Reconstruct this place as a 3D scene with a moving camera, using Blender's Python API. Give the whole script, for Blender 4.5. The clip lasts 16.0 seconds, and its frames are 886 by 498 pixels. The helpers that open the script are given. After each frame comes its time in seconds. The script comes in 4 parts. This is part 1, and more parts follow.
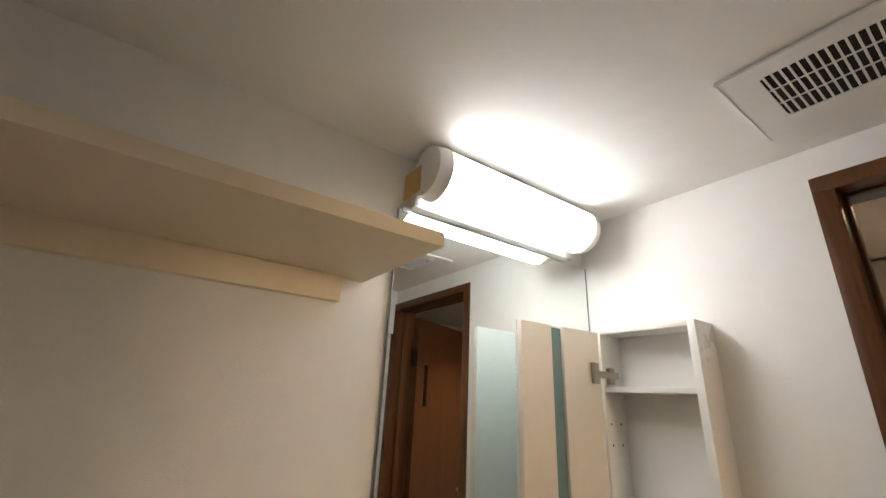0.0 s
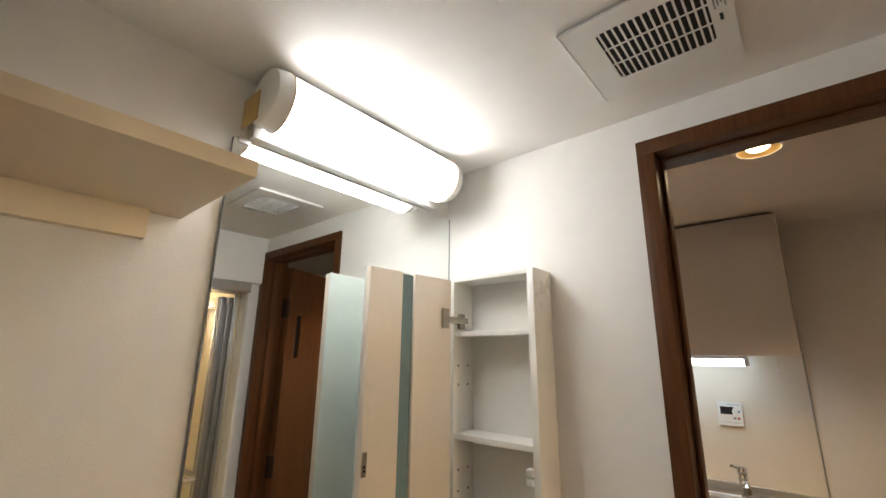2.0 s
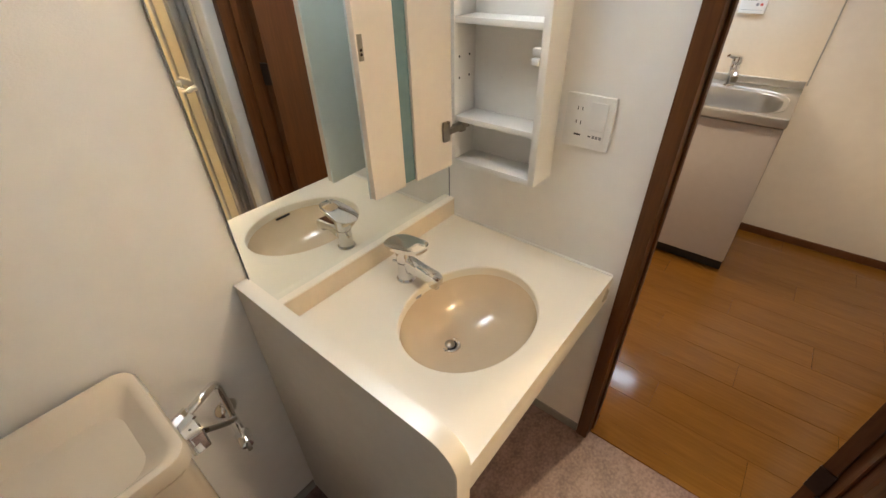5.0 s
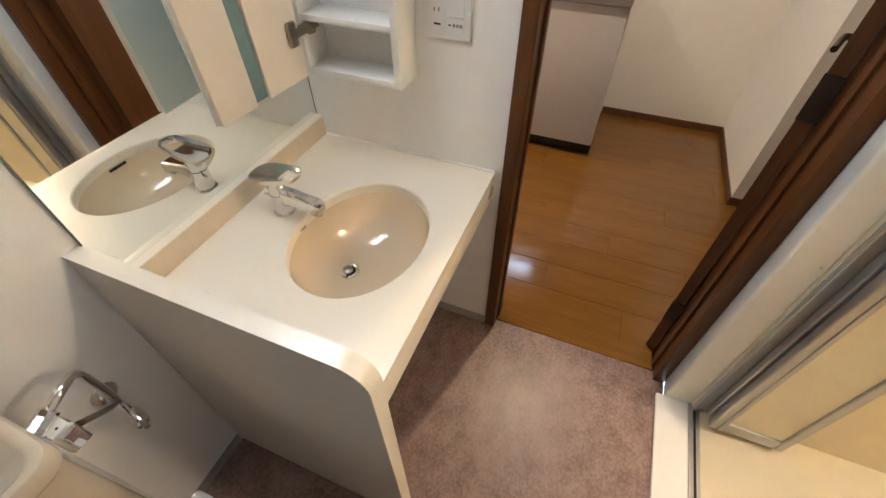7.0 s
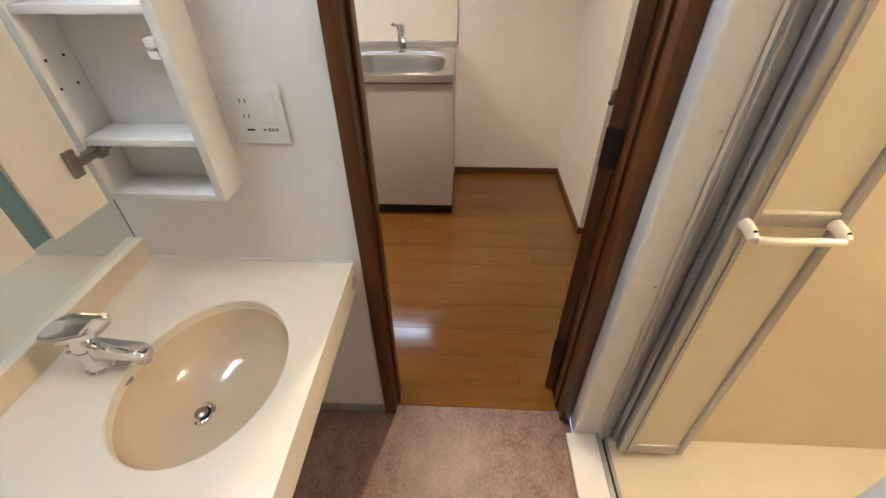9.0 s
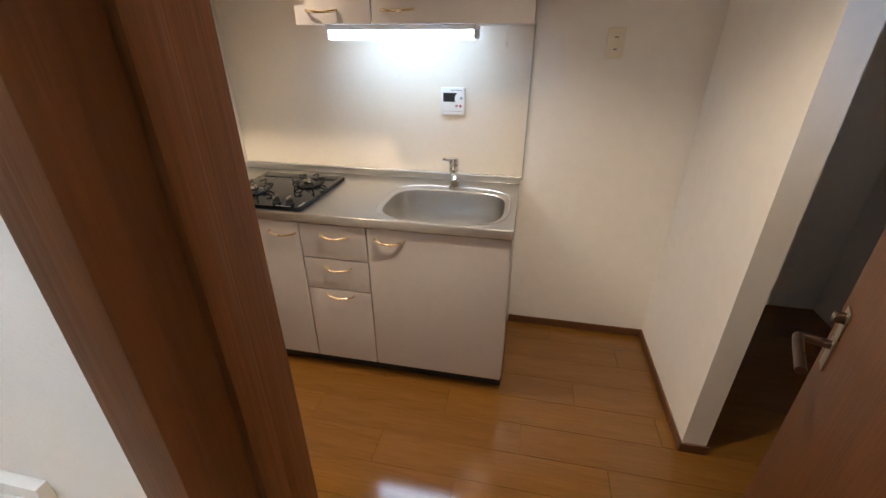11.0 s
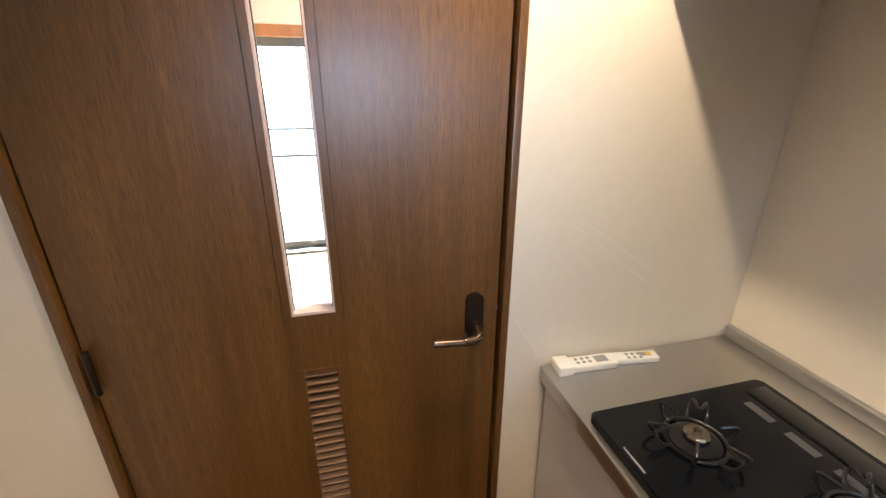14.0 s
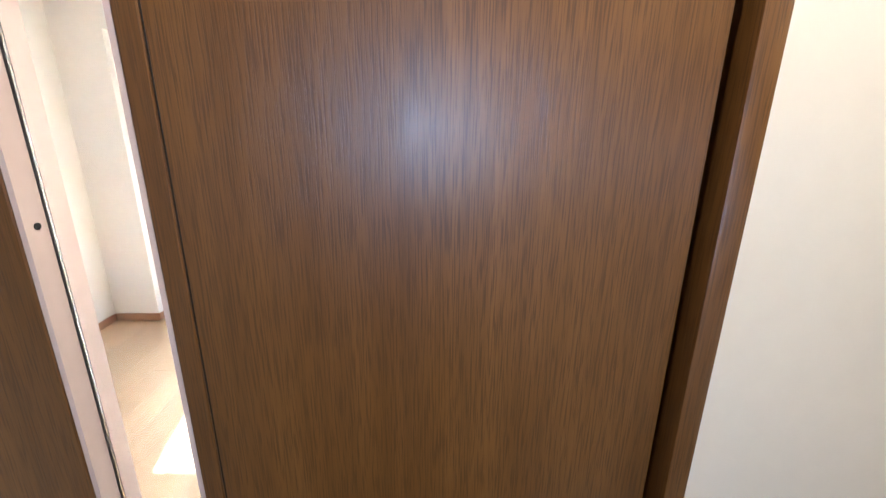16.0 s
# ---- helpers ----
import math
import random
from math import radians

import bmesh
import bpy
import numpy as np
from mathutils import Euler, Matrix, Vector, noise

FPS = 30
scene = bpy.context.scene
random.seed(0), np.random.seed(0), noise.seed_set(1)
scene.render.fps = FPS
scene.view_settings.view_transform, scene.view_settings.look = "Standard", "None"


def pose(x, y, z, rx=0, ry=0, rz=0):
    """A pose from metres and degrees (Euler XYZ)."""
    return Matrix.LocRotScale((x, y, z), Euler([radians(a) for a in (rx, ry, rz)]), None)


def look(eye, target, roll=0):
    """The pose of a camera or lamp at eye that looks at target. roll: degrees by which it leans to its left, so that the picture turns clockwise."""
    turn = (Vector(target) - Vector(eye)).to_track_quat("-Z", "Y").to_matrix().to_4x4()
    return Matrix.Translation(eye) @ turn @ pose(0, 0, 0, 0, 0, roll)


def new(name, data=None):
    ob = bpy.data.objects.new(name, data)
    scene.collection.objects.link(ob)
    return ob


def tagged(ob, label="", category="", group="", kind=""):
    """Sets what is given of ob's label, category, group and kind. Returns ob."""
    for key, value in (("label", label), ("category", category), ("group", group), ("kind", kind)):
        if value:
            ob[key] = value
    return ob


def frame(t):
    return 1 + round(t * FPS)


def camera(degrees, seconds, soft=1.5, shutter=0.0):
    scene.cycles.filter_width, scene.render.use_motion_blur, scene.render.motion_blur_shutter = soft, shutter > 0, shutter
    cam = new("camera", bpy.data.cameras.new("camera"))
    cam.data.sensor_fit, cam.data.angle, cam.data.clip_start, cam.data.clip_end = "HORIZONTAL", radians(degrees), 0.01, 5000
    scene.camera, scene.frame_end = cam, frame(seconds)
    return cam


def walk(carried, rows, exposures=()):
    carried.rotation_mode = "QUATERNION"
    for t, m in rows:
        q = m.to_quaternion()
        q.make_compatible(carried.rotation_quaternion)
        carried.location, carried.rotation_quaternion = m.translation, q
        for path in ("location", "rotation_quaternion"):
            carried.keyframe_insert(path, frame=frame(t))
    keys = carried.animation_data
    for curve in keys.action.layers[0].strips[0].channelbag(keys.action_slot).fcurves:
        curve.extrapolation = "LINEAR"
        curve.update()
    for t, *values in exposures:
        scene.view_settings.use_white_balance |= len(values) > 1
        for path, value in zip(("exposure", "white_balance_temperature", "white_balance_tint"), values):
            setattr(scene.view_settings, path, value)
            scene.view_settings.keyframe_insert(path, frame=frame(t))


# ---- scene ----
cam = camera(93.8, 16.0)
PATH = [
    (0, (0.053, -0.005, 1.541), (-1.491, 1.068, 2.223), 2.7),
    (0.5, (0.071, 0.048, 1.536), (-1.332, 1.302, 2.213), 2.0),
    (1, (0.088, 0.087, 1.534), (-1.218, 1.448, 2.199), 1.4),
    (1.5, (0.103, 0.1, 1.533), (-1.161, 1.524, 2.147), 1.0),
    (2, (0.099, 0.109, 1.531), (-1.167, 1.578, 2.021), 0.7),
    (2.5, (0.088, 0.121, 1.526), (-1.211, 1.623, 1.768), 0.6),
    (3, (0.079, 0.126, 1.512), (-1.233, 1.634, 1.446), 0.4),
    (3.5, (0.067, 0.13, 1.495), (-1.225, 1.602, 1.092), 0.1),
    (4, (0.056, 0.135, 1.479), (-1.184, 1.528, 0.755), -0.4),
    (4.2, (0.053, 0.136, 1.47), (-1.161, 1.491, 0.638), -0.6),
    (6.3, (0.031, 0.166, 1.422), (-0.709, 1.376, 0.012), -0.6),
    (6.5, (0.044, 0.164, 1.415), (-0.643, 1.393, -0.005), -0.7),
    (7, (0.059, 0.179, 1.413), (-0.467, 1.451, -0.038), -0.4),
    (7.5, (0.077, 0.194, 1.412), (-0.287, 1.516, -0.045), -0.2),
    (8, (0.105, 0.203, 1.413), (-0.132, 1.591, -0.008), -0.3),
    (8.5, (0.12, 0.221, 1.425), (-0.023, 1.693, 0.079), -0.5),
    (9, (0.117, 0.272, 1.428), (0.033, 1.845, 0.196), -0.5),
    (9.5, (0.109, 0.411, 1.445), (0.069, 2.075, 0.335), 0.0),
    (9.7, (0.111, 0.467, 1.453), (0.059, 2.161, 0.391), -0.2),
    (11.8, (0.021, 1.304, 1.494), (-0.772, 2.932, 0.646), 0.7),
    (12, (-0.02, 1.38, 1.489), (-0.95, 2.94, 0.652), 0.8),
    (12.5, (-0.139, 1.548, 1.496), (-1.393, 2.871, 0.674), 0.7),
    (13, (-0.276, 1.701, 1.483), (-1.79, 2.745, 0.696), 0.4),
    (13.5, (-0.447, 1.837, 1.461), (-2.147, 2.59, 0.723), 0.2),
    (14, (-0.659, 1.952, 1.508), (-2.466, 2.414, 0.784), 0.1),
    (14.5, (-0.862, 2.058, 1.532), (-2.712, 2.3, 0.811), 0.1),
    (15, (-1.04, 2.092, 1.531), (-2.925, 2.191, 0.868), 0.0),
    (15.5, (-1.166, 2.105, 1.549), (-3.074, 2.145, 0.95), 0.6),
    (16, (-1.189, 2.108, 1.551), (-3.104, 2.165, 0.98), 0.6),
]
walk(cam, [(t, look(eye, target, roll)) for t, eye, target, roll in PATH],
     exposures=[(0.0, 2.75, 6800, 10), (1.5, 2.75, 6800, 10), (2.5, 2.9, 6900, 10), (3.5, 3.2, 6800, 9), (4.2, 3.35, 6600, 9), (6.5, 3.6, 6000, 9), (8.5, 3.55, 5750, 9),
                (9.7, 3.58, 5900, 9), (11.8, 3.42, 5700, 10), (13.0, 3.38, 5850, 10), (13.7, 3.35, 5900, 9), (14.5, 3.15, 5500, 8), (16.0, 3.0, 5050, 7)])

# ---- world and sun ----
SUN_EL, SUN_DIR = radians(42.5), Vector((1.0, 0.2, 0.0)).normalized()
world = bpy.data.worlds.new("sky")
scene.world = world
world.use_nodes = True
wn = world.node_tree
sky = wn.nodes.new("ShaderNodeTexSky")
sky.sky_type = "NISHITA"
sky.sun_disc = False
sky.sun_elevation = SUN_EL
sky.sun_rotation = radians(281.3)
wn.links.new(sky.outputs[0], wn.nodes["Background"].inputs[0])
wn.nodes["Background"].inputs[1].default_value = 0.15
sun_data = bpy.data.lights.new("sun", "SUN")
sun_data.energy, sun_data.angle, sun_data.color = 5.0, radians(0.5), (1.0, 0.95, 0.88)
sun = new("sun", sun_data)
sun.matrix_world = look((0, 0, 0), SUN_DIR * math.cos(SUN_EL) + Vector((0, 0, -math.sin(SUN_EL))))

# strengths of the lamps that the place has; the last is added
VANITY_LAMP, COUNTER_LAMP, DOWN_SPOT, BATH_LAMP, DOOR_GLEAM = 2.25, 1.1, 6.5, 12.0, 0.17
COOL, WARM = (0.88, 0.91, 0.96), (1.0, 0.79, 0.56)


# ---- materials ----
def mat(name, color, rough=0.5, metal=0.0, vary=0.06, scale=8.0, stretch=(1, 1, 1), bump=0.0, bump_scale=200.0,
        bump_stretch=(1, 1, 1), coat=0.0, dark=None, rough_vary=0.08, per_piece=0.0, spec=0.5):
    """A surface with large stains, fine grain and relief; dark: a second colour for the veins."""
    m = bpy.data.materials.new(name)
    m.use_nodes = True
    nt = m.node_tree
    b = nt.nodes["Principled BSDF"]
    b.inputs["Metallic"].default_value = metal
    b.inputs["Coat Weight"].default_value = coat
    b.inputs["Coat Roughness"].default_value = 0.12
    b.inputs["Specular IOR Level"].default_value = spec
    co = nt.nodes.new("ShaderNodeTexCoord")

    def noise_at(s, st, detail):
        mp = nt.nodes.new("ShaderNodeMapping")
        mp.inputs["Scale"].default_value = st
        nt.links.new(co.outputs["Object"], mp.inputs[0])
        n = nt.nodes.new("ShaderNodeTexNoise")
        n.inputs["Scale"].default_value, n.inputs["Detail"].default_value = s, detail
        nt.links.new(mp.outputs[0], n.inputs["Vector"])
        return n

    big, fine = noise_at(scale, stretch, 4.0), noise_at(scale * 7, stretch, 6.0)
    mixn = nt.nodes.new("ShaderNodeMath")
    mixn.operation = "MULTIPLY_ADD"
    nt.links.new(fine.outputs[0], mixn.inputs[0])
    mixn.inputs[1].default_value = 0.5
    half = nt.nodes.new("ShaderNodeMath")
    half.operation = "MULTIPLY"
    half.inputs[1].default_value = 0.5
    nt.links.new(big.outputs[0], half.inputs[0])
    nt.links.new(half.outputs[0], mixn.inputs[2])
    ramp = nt.nodes.new("ShaderNodeValToRGB")
    d = dark or tuple(c * (1 - 2 * vary) for c in color)
    l = color if dark else tuple(min(1, c * (1 + vary)) for c in color)
    ramp.color_ramp.elements[0].position, ramp.color_ramp.elements[1].position = 0.36, 0.62
    ramp.color_ramp.elements[0].color = (*d, 1)
    ramp.color_ramp.elements[1].color = (*l, 1)
    nt.links.new(mixn.outputs[0], ramp.inputs[0])
    out = ramp.outputs[0]
    if per_piece:
        info = nt.nodes.new("ShaderNodeObjectInfo")
        rng = nt.nodes.new("ShaderNodeMapRange")
        rng.inputs[3].default_value, rng.inputs[4].default_value = 1 - per_piece, 1 + per_piece
        nt.links.new(info.outputs["Random"], rng.inputs[0])
        hsv = nt.nodes.new("ShaderNodeHueSaturation")
        nt.links.new(rng.outputs[0], hsv.inputs["Value"])
        nt.links.new(out, hsv.inputs["Color"])
        out = hsv.outputs[0]
    nt.links.new(out, b.inputs["Base Color"])
    rr = nt.nodes.new("ShaderNodeMapRange")
    rr.inputs[3].default_value, rr.inputs[4].default_value = max(0.02, rough - rough_vary), min(1, rough + rough_vary)
    nt.links.new(big.outputs[0], rr.inputs[0])
    nt.links.new(rr.outputs[0], b.inputs["Roughness"])
    if bump:
        bn = noise_at(bump_scale, bump_stretch, 3.0)
        bp = nt.nodes.new("ShaderNodeBump")
        bp.inputs["Strength"].default_value, bp.inputs["Distance"].default_value = bump, 0.002
        nt.links.new(bn.outputs[0], bp.inputs["Height"])
        nt.links.new(bp.outputs[0], b.inputs["Normal"])
    return m


def veneer(name, light, mid, pore):
    """Oak veneer: broad bands of tone, fine streaks, and short dark pores sunk along the grain."""
    m = bpy.data.materials.new(name)
    m.use_nodes = True
    nt = m.node_tree
    b = nt.nodes["Principled BSDF"]
    b.inputs["Specular IOR Level"].default_value = 0.62
    co = nt.nodes.new("ShaderNodeTexCoord")

    def grain(across, along, detail, bend=0.0):
        mp = nt.nodes.new("ShaderNodeMapping")
        mp.inputs["Scale"].default_value = (across, across, along)
        nt.links.new(co.outputs["Object"], mp.inputs[0])
        n = nt.nodes.new("ShaderNodeTexNoise")
        n.inputs["Scale"].default_value, n.inputs["Detail"].default_value, n.inputs["Distortion"].default_value = 1.0, detail, bend
        nt.links.new(mp.outputs[0], n.inputs["Vector"])
        return n.outputs[0]

    def ramp(value, a, b_, ca, cb):
        r = nt.nodes.new("ShaderNodeValToRGB")
        r.color_ramp.elements[0].position, r.color_ramp.elements[1].position = a, b_
        r.color_ramp.elements[0].color, r.color_ramp.elements[1].color = (*ca, 1), (*cb, 1)
        nt.links.new(value, r.inputs[0])
        return r.outputs[0]

    def mix(kind, fac, a, c):
        x = nt.nodes.new("ShaderNodeMix")
        x.data_type, x.blend_type = "RGBA", kind
        for sock, v in ((x.inputs[0], fac), (x.inputs[6], a), (x.inputs[7], c)):
            if isinstance(v, float):
                sock.default_value = v
            else:
                nt.links.new(v, sock)
        return x.outputs[2]

    bands, streaks, pores, fleck = grain(11, 0.9, 3.0, 0.6), grain(95, 2.6, 4.0, 0.3), grain(900, 28, 1.5, 0.4), grain(60, 7, 3.0)
    tone = ramp(bands, 0.32, 0.70, mid, light)
    tone = mix("MULTIPLY", 0.55, tone, ramp(streaks, 0.34, 0.62, (0.62, 0.60, 0.56), (1.0, 1.0, 1.0)))
    tone = mix("MULTIPLY", 0.35, tone, ramp(fleck, 0.40, 0.66, (0.72, 0.70, 0.66), (1.0, 1.0, 1.0)))
    hole = ramp(pores, 0.36, 0.54, (0.75, 0.75, 0.75), (0.0, 0.0, 0.0))
    dark_tone = nt.nodes.new("ShaderNodeRGB")
    dark_tone.outputs[0].default_value = (*pore, 1)
    nt.links.new(mix("MIX", hole, tone, dark_tone.outputs[0]), b.inputs["Base Color"])
    rr = nt.nodes.new("ShaderNodeMapRange")
    rr.inputs[3].default_value, rr.inputs[4].default_value = 0.26, 0.40
    nt.links.new(fleck, rr.inputs[0])
    nt.links.new(rr.outputs[0], b.inputs["Roughness"])
    bp = nt.nodes.new("ShaderNodeBump")
    bp.invert = True
    bp.inputs["Strength"].default_value, bp.inputs["Distance"].default_value = 0.20, 0.0004
    nt.links.new(hole, bp.inputs["Height"])
    nt.links.new(bp.outputs[0], b.inputs["Normal"])
    return m


def glow(name, color, strength):
    m = bpy.data.materials.new(name)
    m.use_nodes = True
    b = m.node_tree.nodes["Principled BSDF"]
    b.inputs["Base Color"].default_value = (0.8, 0.8, 0.8, 1)
    b.inputs["Emission Color"].default_value = (*color, 1)
    b.inputs["Emission Strength"].default_value = strength
    return m


def glass(name, color, rough=0.0, ior=1.45):
    m = bpy.data.materials.new(name)
    m.use_nodes = True
    b = m.node_tree.nodes["Principled BSDF"]
    b.inputs["Base Color"].default_value = (*color, 1)
    b.inputs["Transmission Weight"].default_value = 1.0
    b.inputs["Roughness"].default_value = rough
    b.inputs["IOR"].default_value = ior
    return m


M = dict(
    paper=mat("embossed_wallpaper", (0.85, 0.825, 0.785), 0.75, vary=0.015, scale=2.5, bump=0.24, bump_scale=260, bump_stretch=(1, 1, 2.2)),
    ceil=mat("ceiling_paper", (0.83, 0.805, 0.77), 0.8, vary=0.015, scale=2.0, bump=0.3, bump_scale=180, bump_stretch=(1, 2.2, 1)),
    panel=mat("kitchen_wall_panel", (0.80, 0.73, 0.62), 0.22, vary=0.012, scale=6, bump=0.04, bump_scale=40, coat=0.3),
    dwood=mat("dark_stained_wood", (0.125, 0.046, 0.013), 0.42, spec=0.3, scale=9, stretch=(2.2, 2.2, 0.12), dark=(0.075, 0.026, 0.007), bump=0.25, bump_scale=70, bump_stretch=(3, 3, 0.10), rough_vary=0.06),
    oak=veneer("brown_oak_veneer", (0.203, 0.096, 0.023), (0.122, 0.054, 0.012), (0.064, 0.028, 0.008)),
    floorwood=mat("honey_floorboard", (0.225, 0.104, 0.019), 0.11, scale=5, stretch=(0.22, 3, 1), dark=(0.165, 0.073, 0.012), bump=0.03, bump_scale=60, bump_stretch=(0.1, 2, 1), coat=0.35, per_piece=0.06, rough_vary=0.04),
    base=mat("brown_skirting", (0.13, 0.055, 0.024), 0.4, scale=8, stretch=(0.3, 0.3, 2)),
    lino=mat("mottled_vinyl_floor", (0.34, 0.235, 0.205), 0.36, scale=13, stretch=(1.25, 1, 1), dark=(0.165, 0.100, 0.087), bump=0.08, bump_scale=150),
    greybase=mat("grey_vinyl_skirting", (0.36, 0.34, 0.32), 0.5),
    cream=mat("cream_resin", (0.80, 0.73, 0.60), 0.28, vary=0.006, scale=4, coat=0.2, rough_vary=0.02),
    creamedge=mat("beige_resin_edge", (0.70, 0.58, 0.42), 0.35, vary=0.02),
    panelgrey=mat("painted_side_panel", (0.66, 0.61, 0.54), 0.55, vary=0.02, scale=5),
    basin=mat("beige_glazed_ceramic", (0.72, 0.575, 0.39), 0.08, vary=0.01, scale=3, coat=0.6),
    tank=mat("warm_ivory_ceramic", (0.73, 0.60, 0.43), 0.12, vary=0.012, scale=3, coat=0.4),
    white=mat("white_plastic", (0.80, 0.79, 0.76), 0.35, vary=0.012),
    whitegloss=mat("white_cabinet_paint", (0.80, 0.78, 0.73), 0.3, vary=0.012, scale=6),
    creamdoor=mat("cream_cabinet_door", (0.78, 0.70, 0.60), 0.4, vary=0.012),
    shelf=mat("cream_melamine", (0.78, 0.66, 0.48), 0.45, vary=0.015, scale=5),
    chrome=mat("chrome", (0.80, 0.80, 0.80), 0.06, 1.0, vary=0.01, rough_vary=0.03),
    rubber=mat("grey_rubber", (0.075, 0.075, 0.075), 0.55),
    steel=mat("brushed_stainless", (0.55, 0.545, 0.53), 0.30, 1.0, vary=0.015, scale=40, stretch=(0.5, 2, 2), bump=0.02, bump_scale=500, bump_stretch=(0.3, 2, 2), rough_vary=0.03),
    nickel=mat("nickel", (0.36, 0.32, 0.26), 0.28, 1.0, vary=0.05),
    bronze=mat("bronze_lever", (0.15, 0.105, 0.075), 0.28, 1.0, vary=0.08, scale=30),
    darkmetal=mat("dark_bronze", (0.05, 0.035, 0.028), 0.32, 0.8, vary=0.1),
    brass=mat("champagne_brass", (0.78, 0.64, 0.42), 0.28, 1.0, vary=0.05),
    lampend=mat("gold_lamp_bracket", (0.62, 0.42, 0.16), 0.4, 0.6, vary=0.1, scale=30),
    alu=mat("satin_aluminium", (0.46, 0.455, 0.45), 0.34, 0.7, vary=0.04, scale=12, stretch=(3, 3, 0.2)),
    frost=mat("frosted_bath_panel", (0.72, 0.66, 0.51), 0.45, vary=0.015, bump=0.15, bump_scale=90),
    bath=mat("cream_bath_panel", (0.70, 0.62, 0.46), 0.4, vary=0.015, scale=3),
    lilac=mat("pale_kitchen_laminate", (0.54, 0.513, 0.52), 0.35, vary=0.015, scale=5),
    taupe=mat("upper_cabinet_laminate", (0.54, 0.513, 0.51), 0.35, vary=0.015, scale=5),
    kick=mat("black_toe_kick", (0.012, 0.011, 0.011), 0.5),
    hob=mat("black_glass_hob", (0.005, 0.006, 0.008), 0.09, vary=0.1, scale=40, spec=0.3, rough_vary=0.03),
    iron=mat("black_enamel_iron", (0.010, 0.010, 0.011), 0.30, vary=0.1),
    black=mat("black_plastic", (0.010, 0.010, 0.010), 0.4),
    screen=mat("dark_display", (0.012, 0.016, 0.022), 0.12),
    greyprint=mat("grey_print", (0.28, 0.28, 0.29), 0.6),
    red=mat("red_button", (0.55, 0.10, 0.09), 0.4),
    blue=mat("pale_blue_button", (0.22, 0.36, 0.45), 0.4),
    yellow=mat("yellow_button", (0.75, 0.52, 0.06), 0.4),
    pink=mat("pale_window_trim", (0.62, 0.50, 0.46), 0.45, vary=0.02),
    teal=mat("teal_glass_strip", (0.16, 0.25, 0.26), 0.10, vary=0.03, coat=0.4),
    palegreen=mat("pale_green_glass_face", (0.80, 0.85, 0.82), 0.2, vary=0.01, coat=0.2),
    sash=mat("grey_window_sash", (0.15, 0.17, 0.18), 0.4, 0.5, vary=0.03),
    orangewood=mat("orange_window_casing", (0.42, 0.20, 0.085), 0.4, scale=10, stretch=(2, 2, 0.2)),
    concrete=mat("pale_balcony_concrete", (0.45, 0.44, 0.42), 0.8, scale=5, bump=0.2, bump_scale=60),
    ground=mat("distant_ground", (0.22, 0.22, 0.20), 0.9, scale=0.2),
    slat=mat("light_louvre_slat", (0.20, 0.102, 0.045), 0.45, vary=0.06),
    # Paler copy of the honey boards; the sun's glare is put into its colour.
    floor_sunglare=mat("sun_glare_floorboard", (0.50, 0.35, 0.205), 0.25, scale=5, stretch=(0.22, 3, 1), dark=(0.40, 0.265, 0.145), coat=0.2, per_piece=0.08),
    # Near-black that stands in for shade inside slots, holes and grooves.
    dark=mat("shade_black", (0.015, 0.013, 0.012), 0.8),
    seal=mat("white_sealant", (0.80, 0.78, 0.72), 0.5, vary=0.01),
    scuff=mat("wall_scuff", (0.82, 0.80, 0.76), 0.7, vary=0.01),
    glow_vanity=glow("vanity_diffuser", COOL, VANITY_LAMP),
    glow_counter=glow("counter_diffuser", (0.68, 0.84, 1.0), COUNTER_LAMP),
    glow_down=glow("downlight_bulb", (1.0, 0.76, 0.48), 10.0),
    glow_bath=glow("bath_lamp_globe", WARM, BATH_LAMP),
    pane=glass("clear_pane", (0.97, 0.985, 0.98)),
)
mirror_mat = bpy.data.materials.new("silvered_mirror")
mirror_mat.use_nodes = True
_b = mirror_mat.node_tree.nodes["Principled BSDF"]
_b.inputs["Base Color"].default_value = (0.86, 0.89, 0.87, 1)
_b.inputs["Metallic"].default_value, _b.inputs["Roughness"].default_value = 1.0, 0.012
M["mirror"] = mirror_mat
ORIGIN = {}


# ---- shapes ----
def bx(lo, hi, bevel=0.0, seg=2):
    bm = bmesh.new()
    lo, hi = Vector(lo), Vector(hi)
    bmesh.ops.create_cube(bm, size=1.0, matrix=Matrix.Translation((lo + hi) / 2) @ Matrix.Diagonal((*(hi - lo), 1)))
    if bevel:
        bmesh.ops.bevel(bm, geom=bm.edges[:], offset=bevel, segments=seg, profile=0.6, affect="EDGES")
    return bm


def cyl(a, b, r, r2=None, seg=24, bevel=0.0):
    bm = bmesh.new()
    a, b = Vector(a), Vector(b)
    d = b - a
    bmesh.ops.create_cone(bm, cap_ends=True, segments=seg, radius1=r, radius2=r if r2 is None else r2, depth=d.length,
                          matrix=Matrix.Translation((a + b) / 2) @ d.to_track_quat("Z", "Y").to_matrix().to_4x4())
    if bevel:
        caps = [e for e in bm.edges if len(e.link_faces) == 2 and any(len(f.verts) > 4 for f in e.link_faces)]
        bmesh.ops.bevel(bm, geom=caps, offset=bevel, segments=2, profile=0.5, affect="EDGES")
    return bm


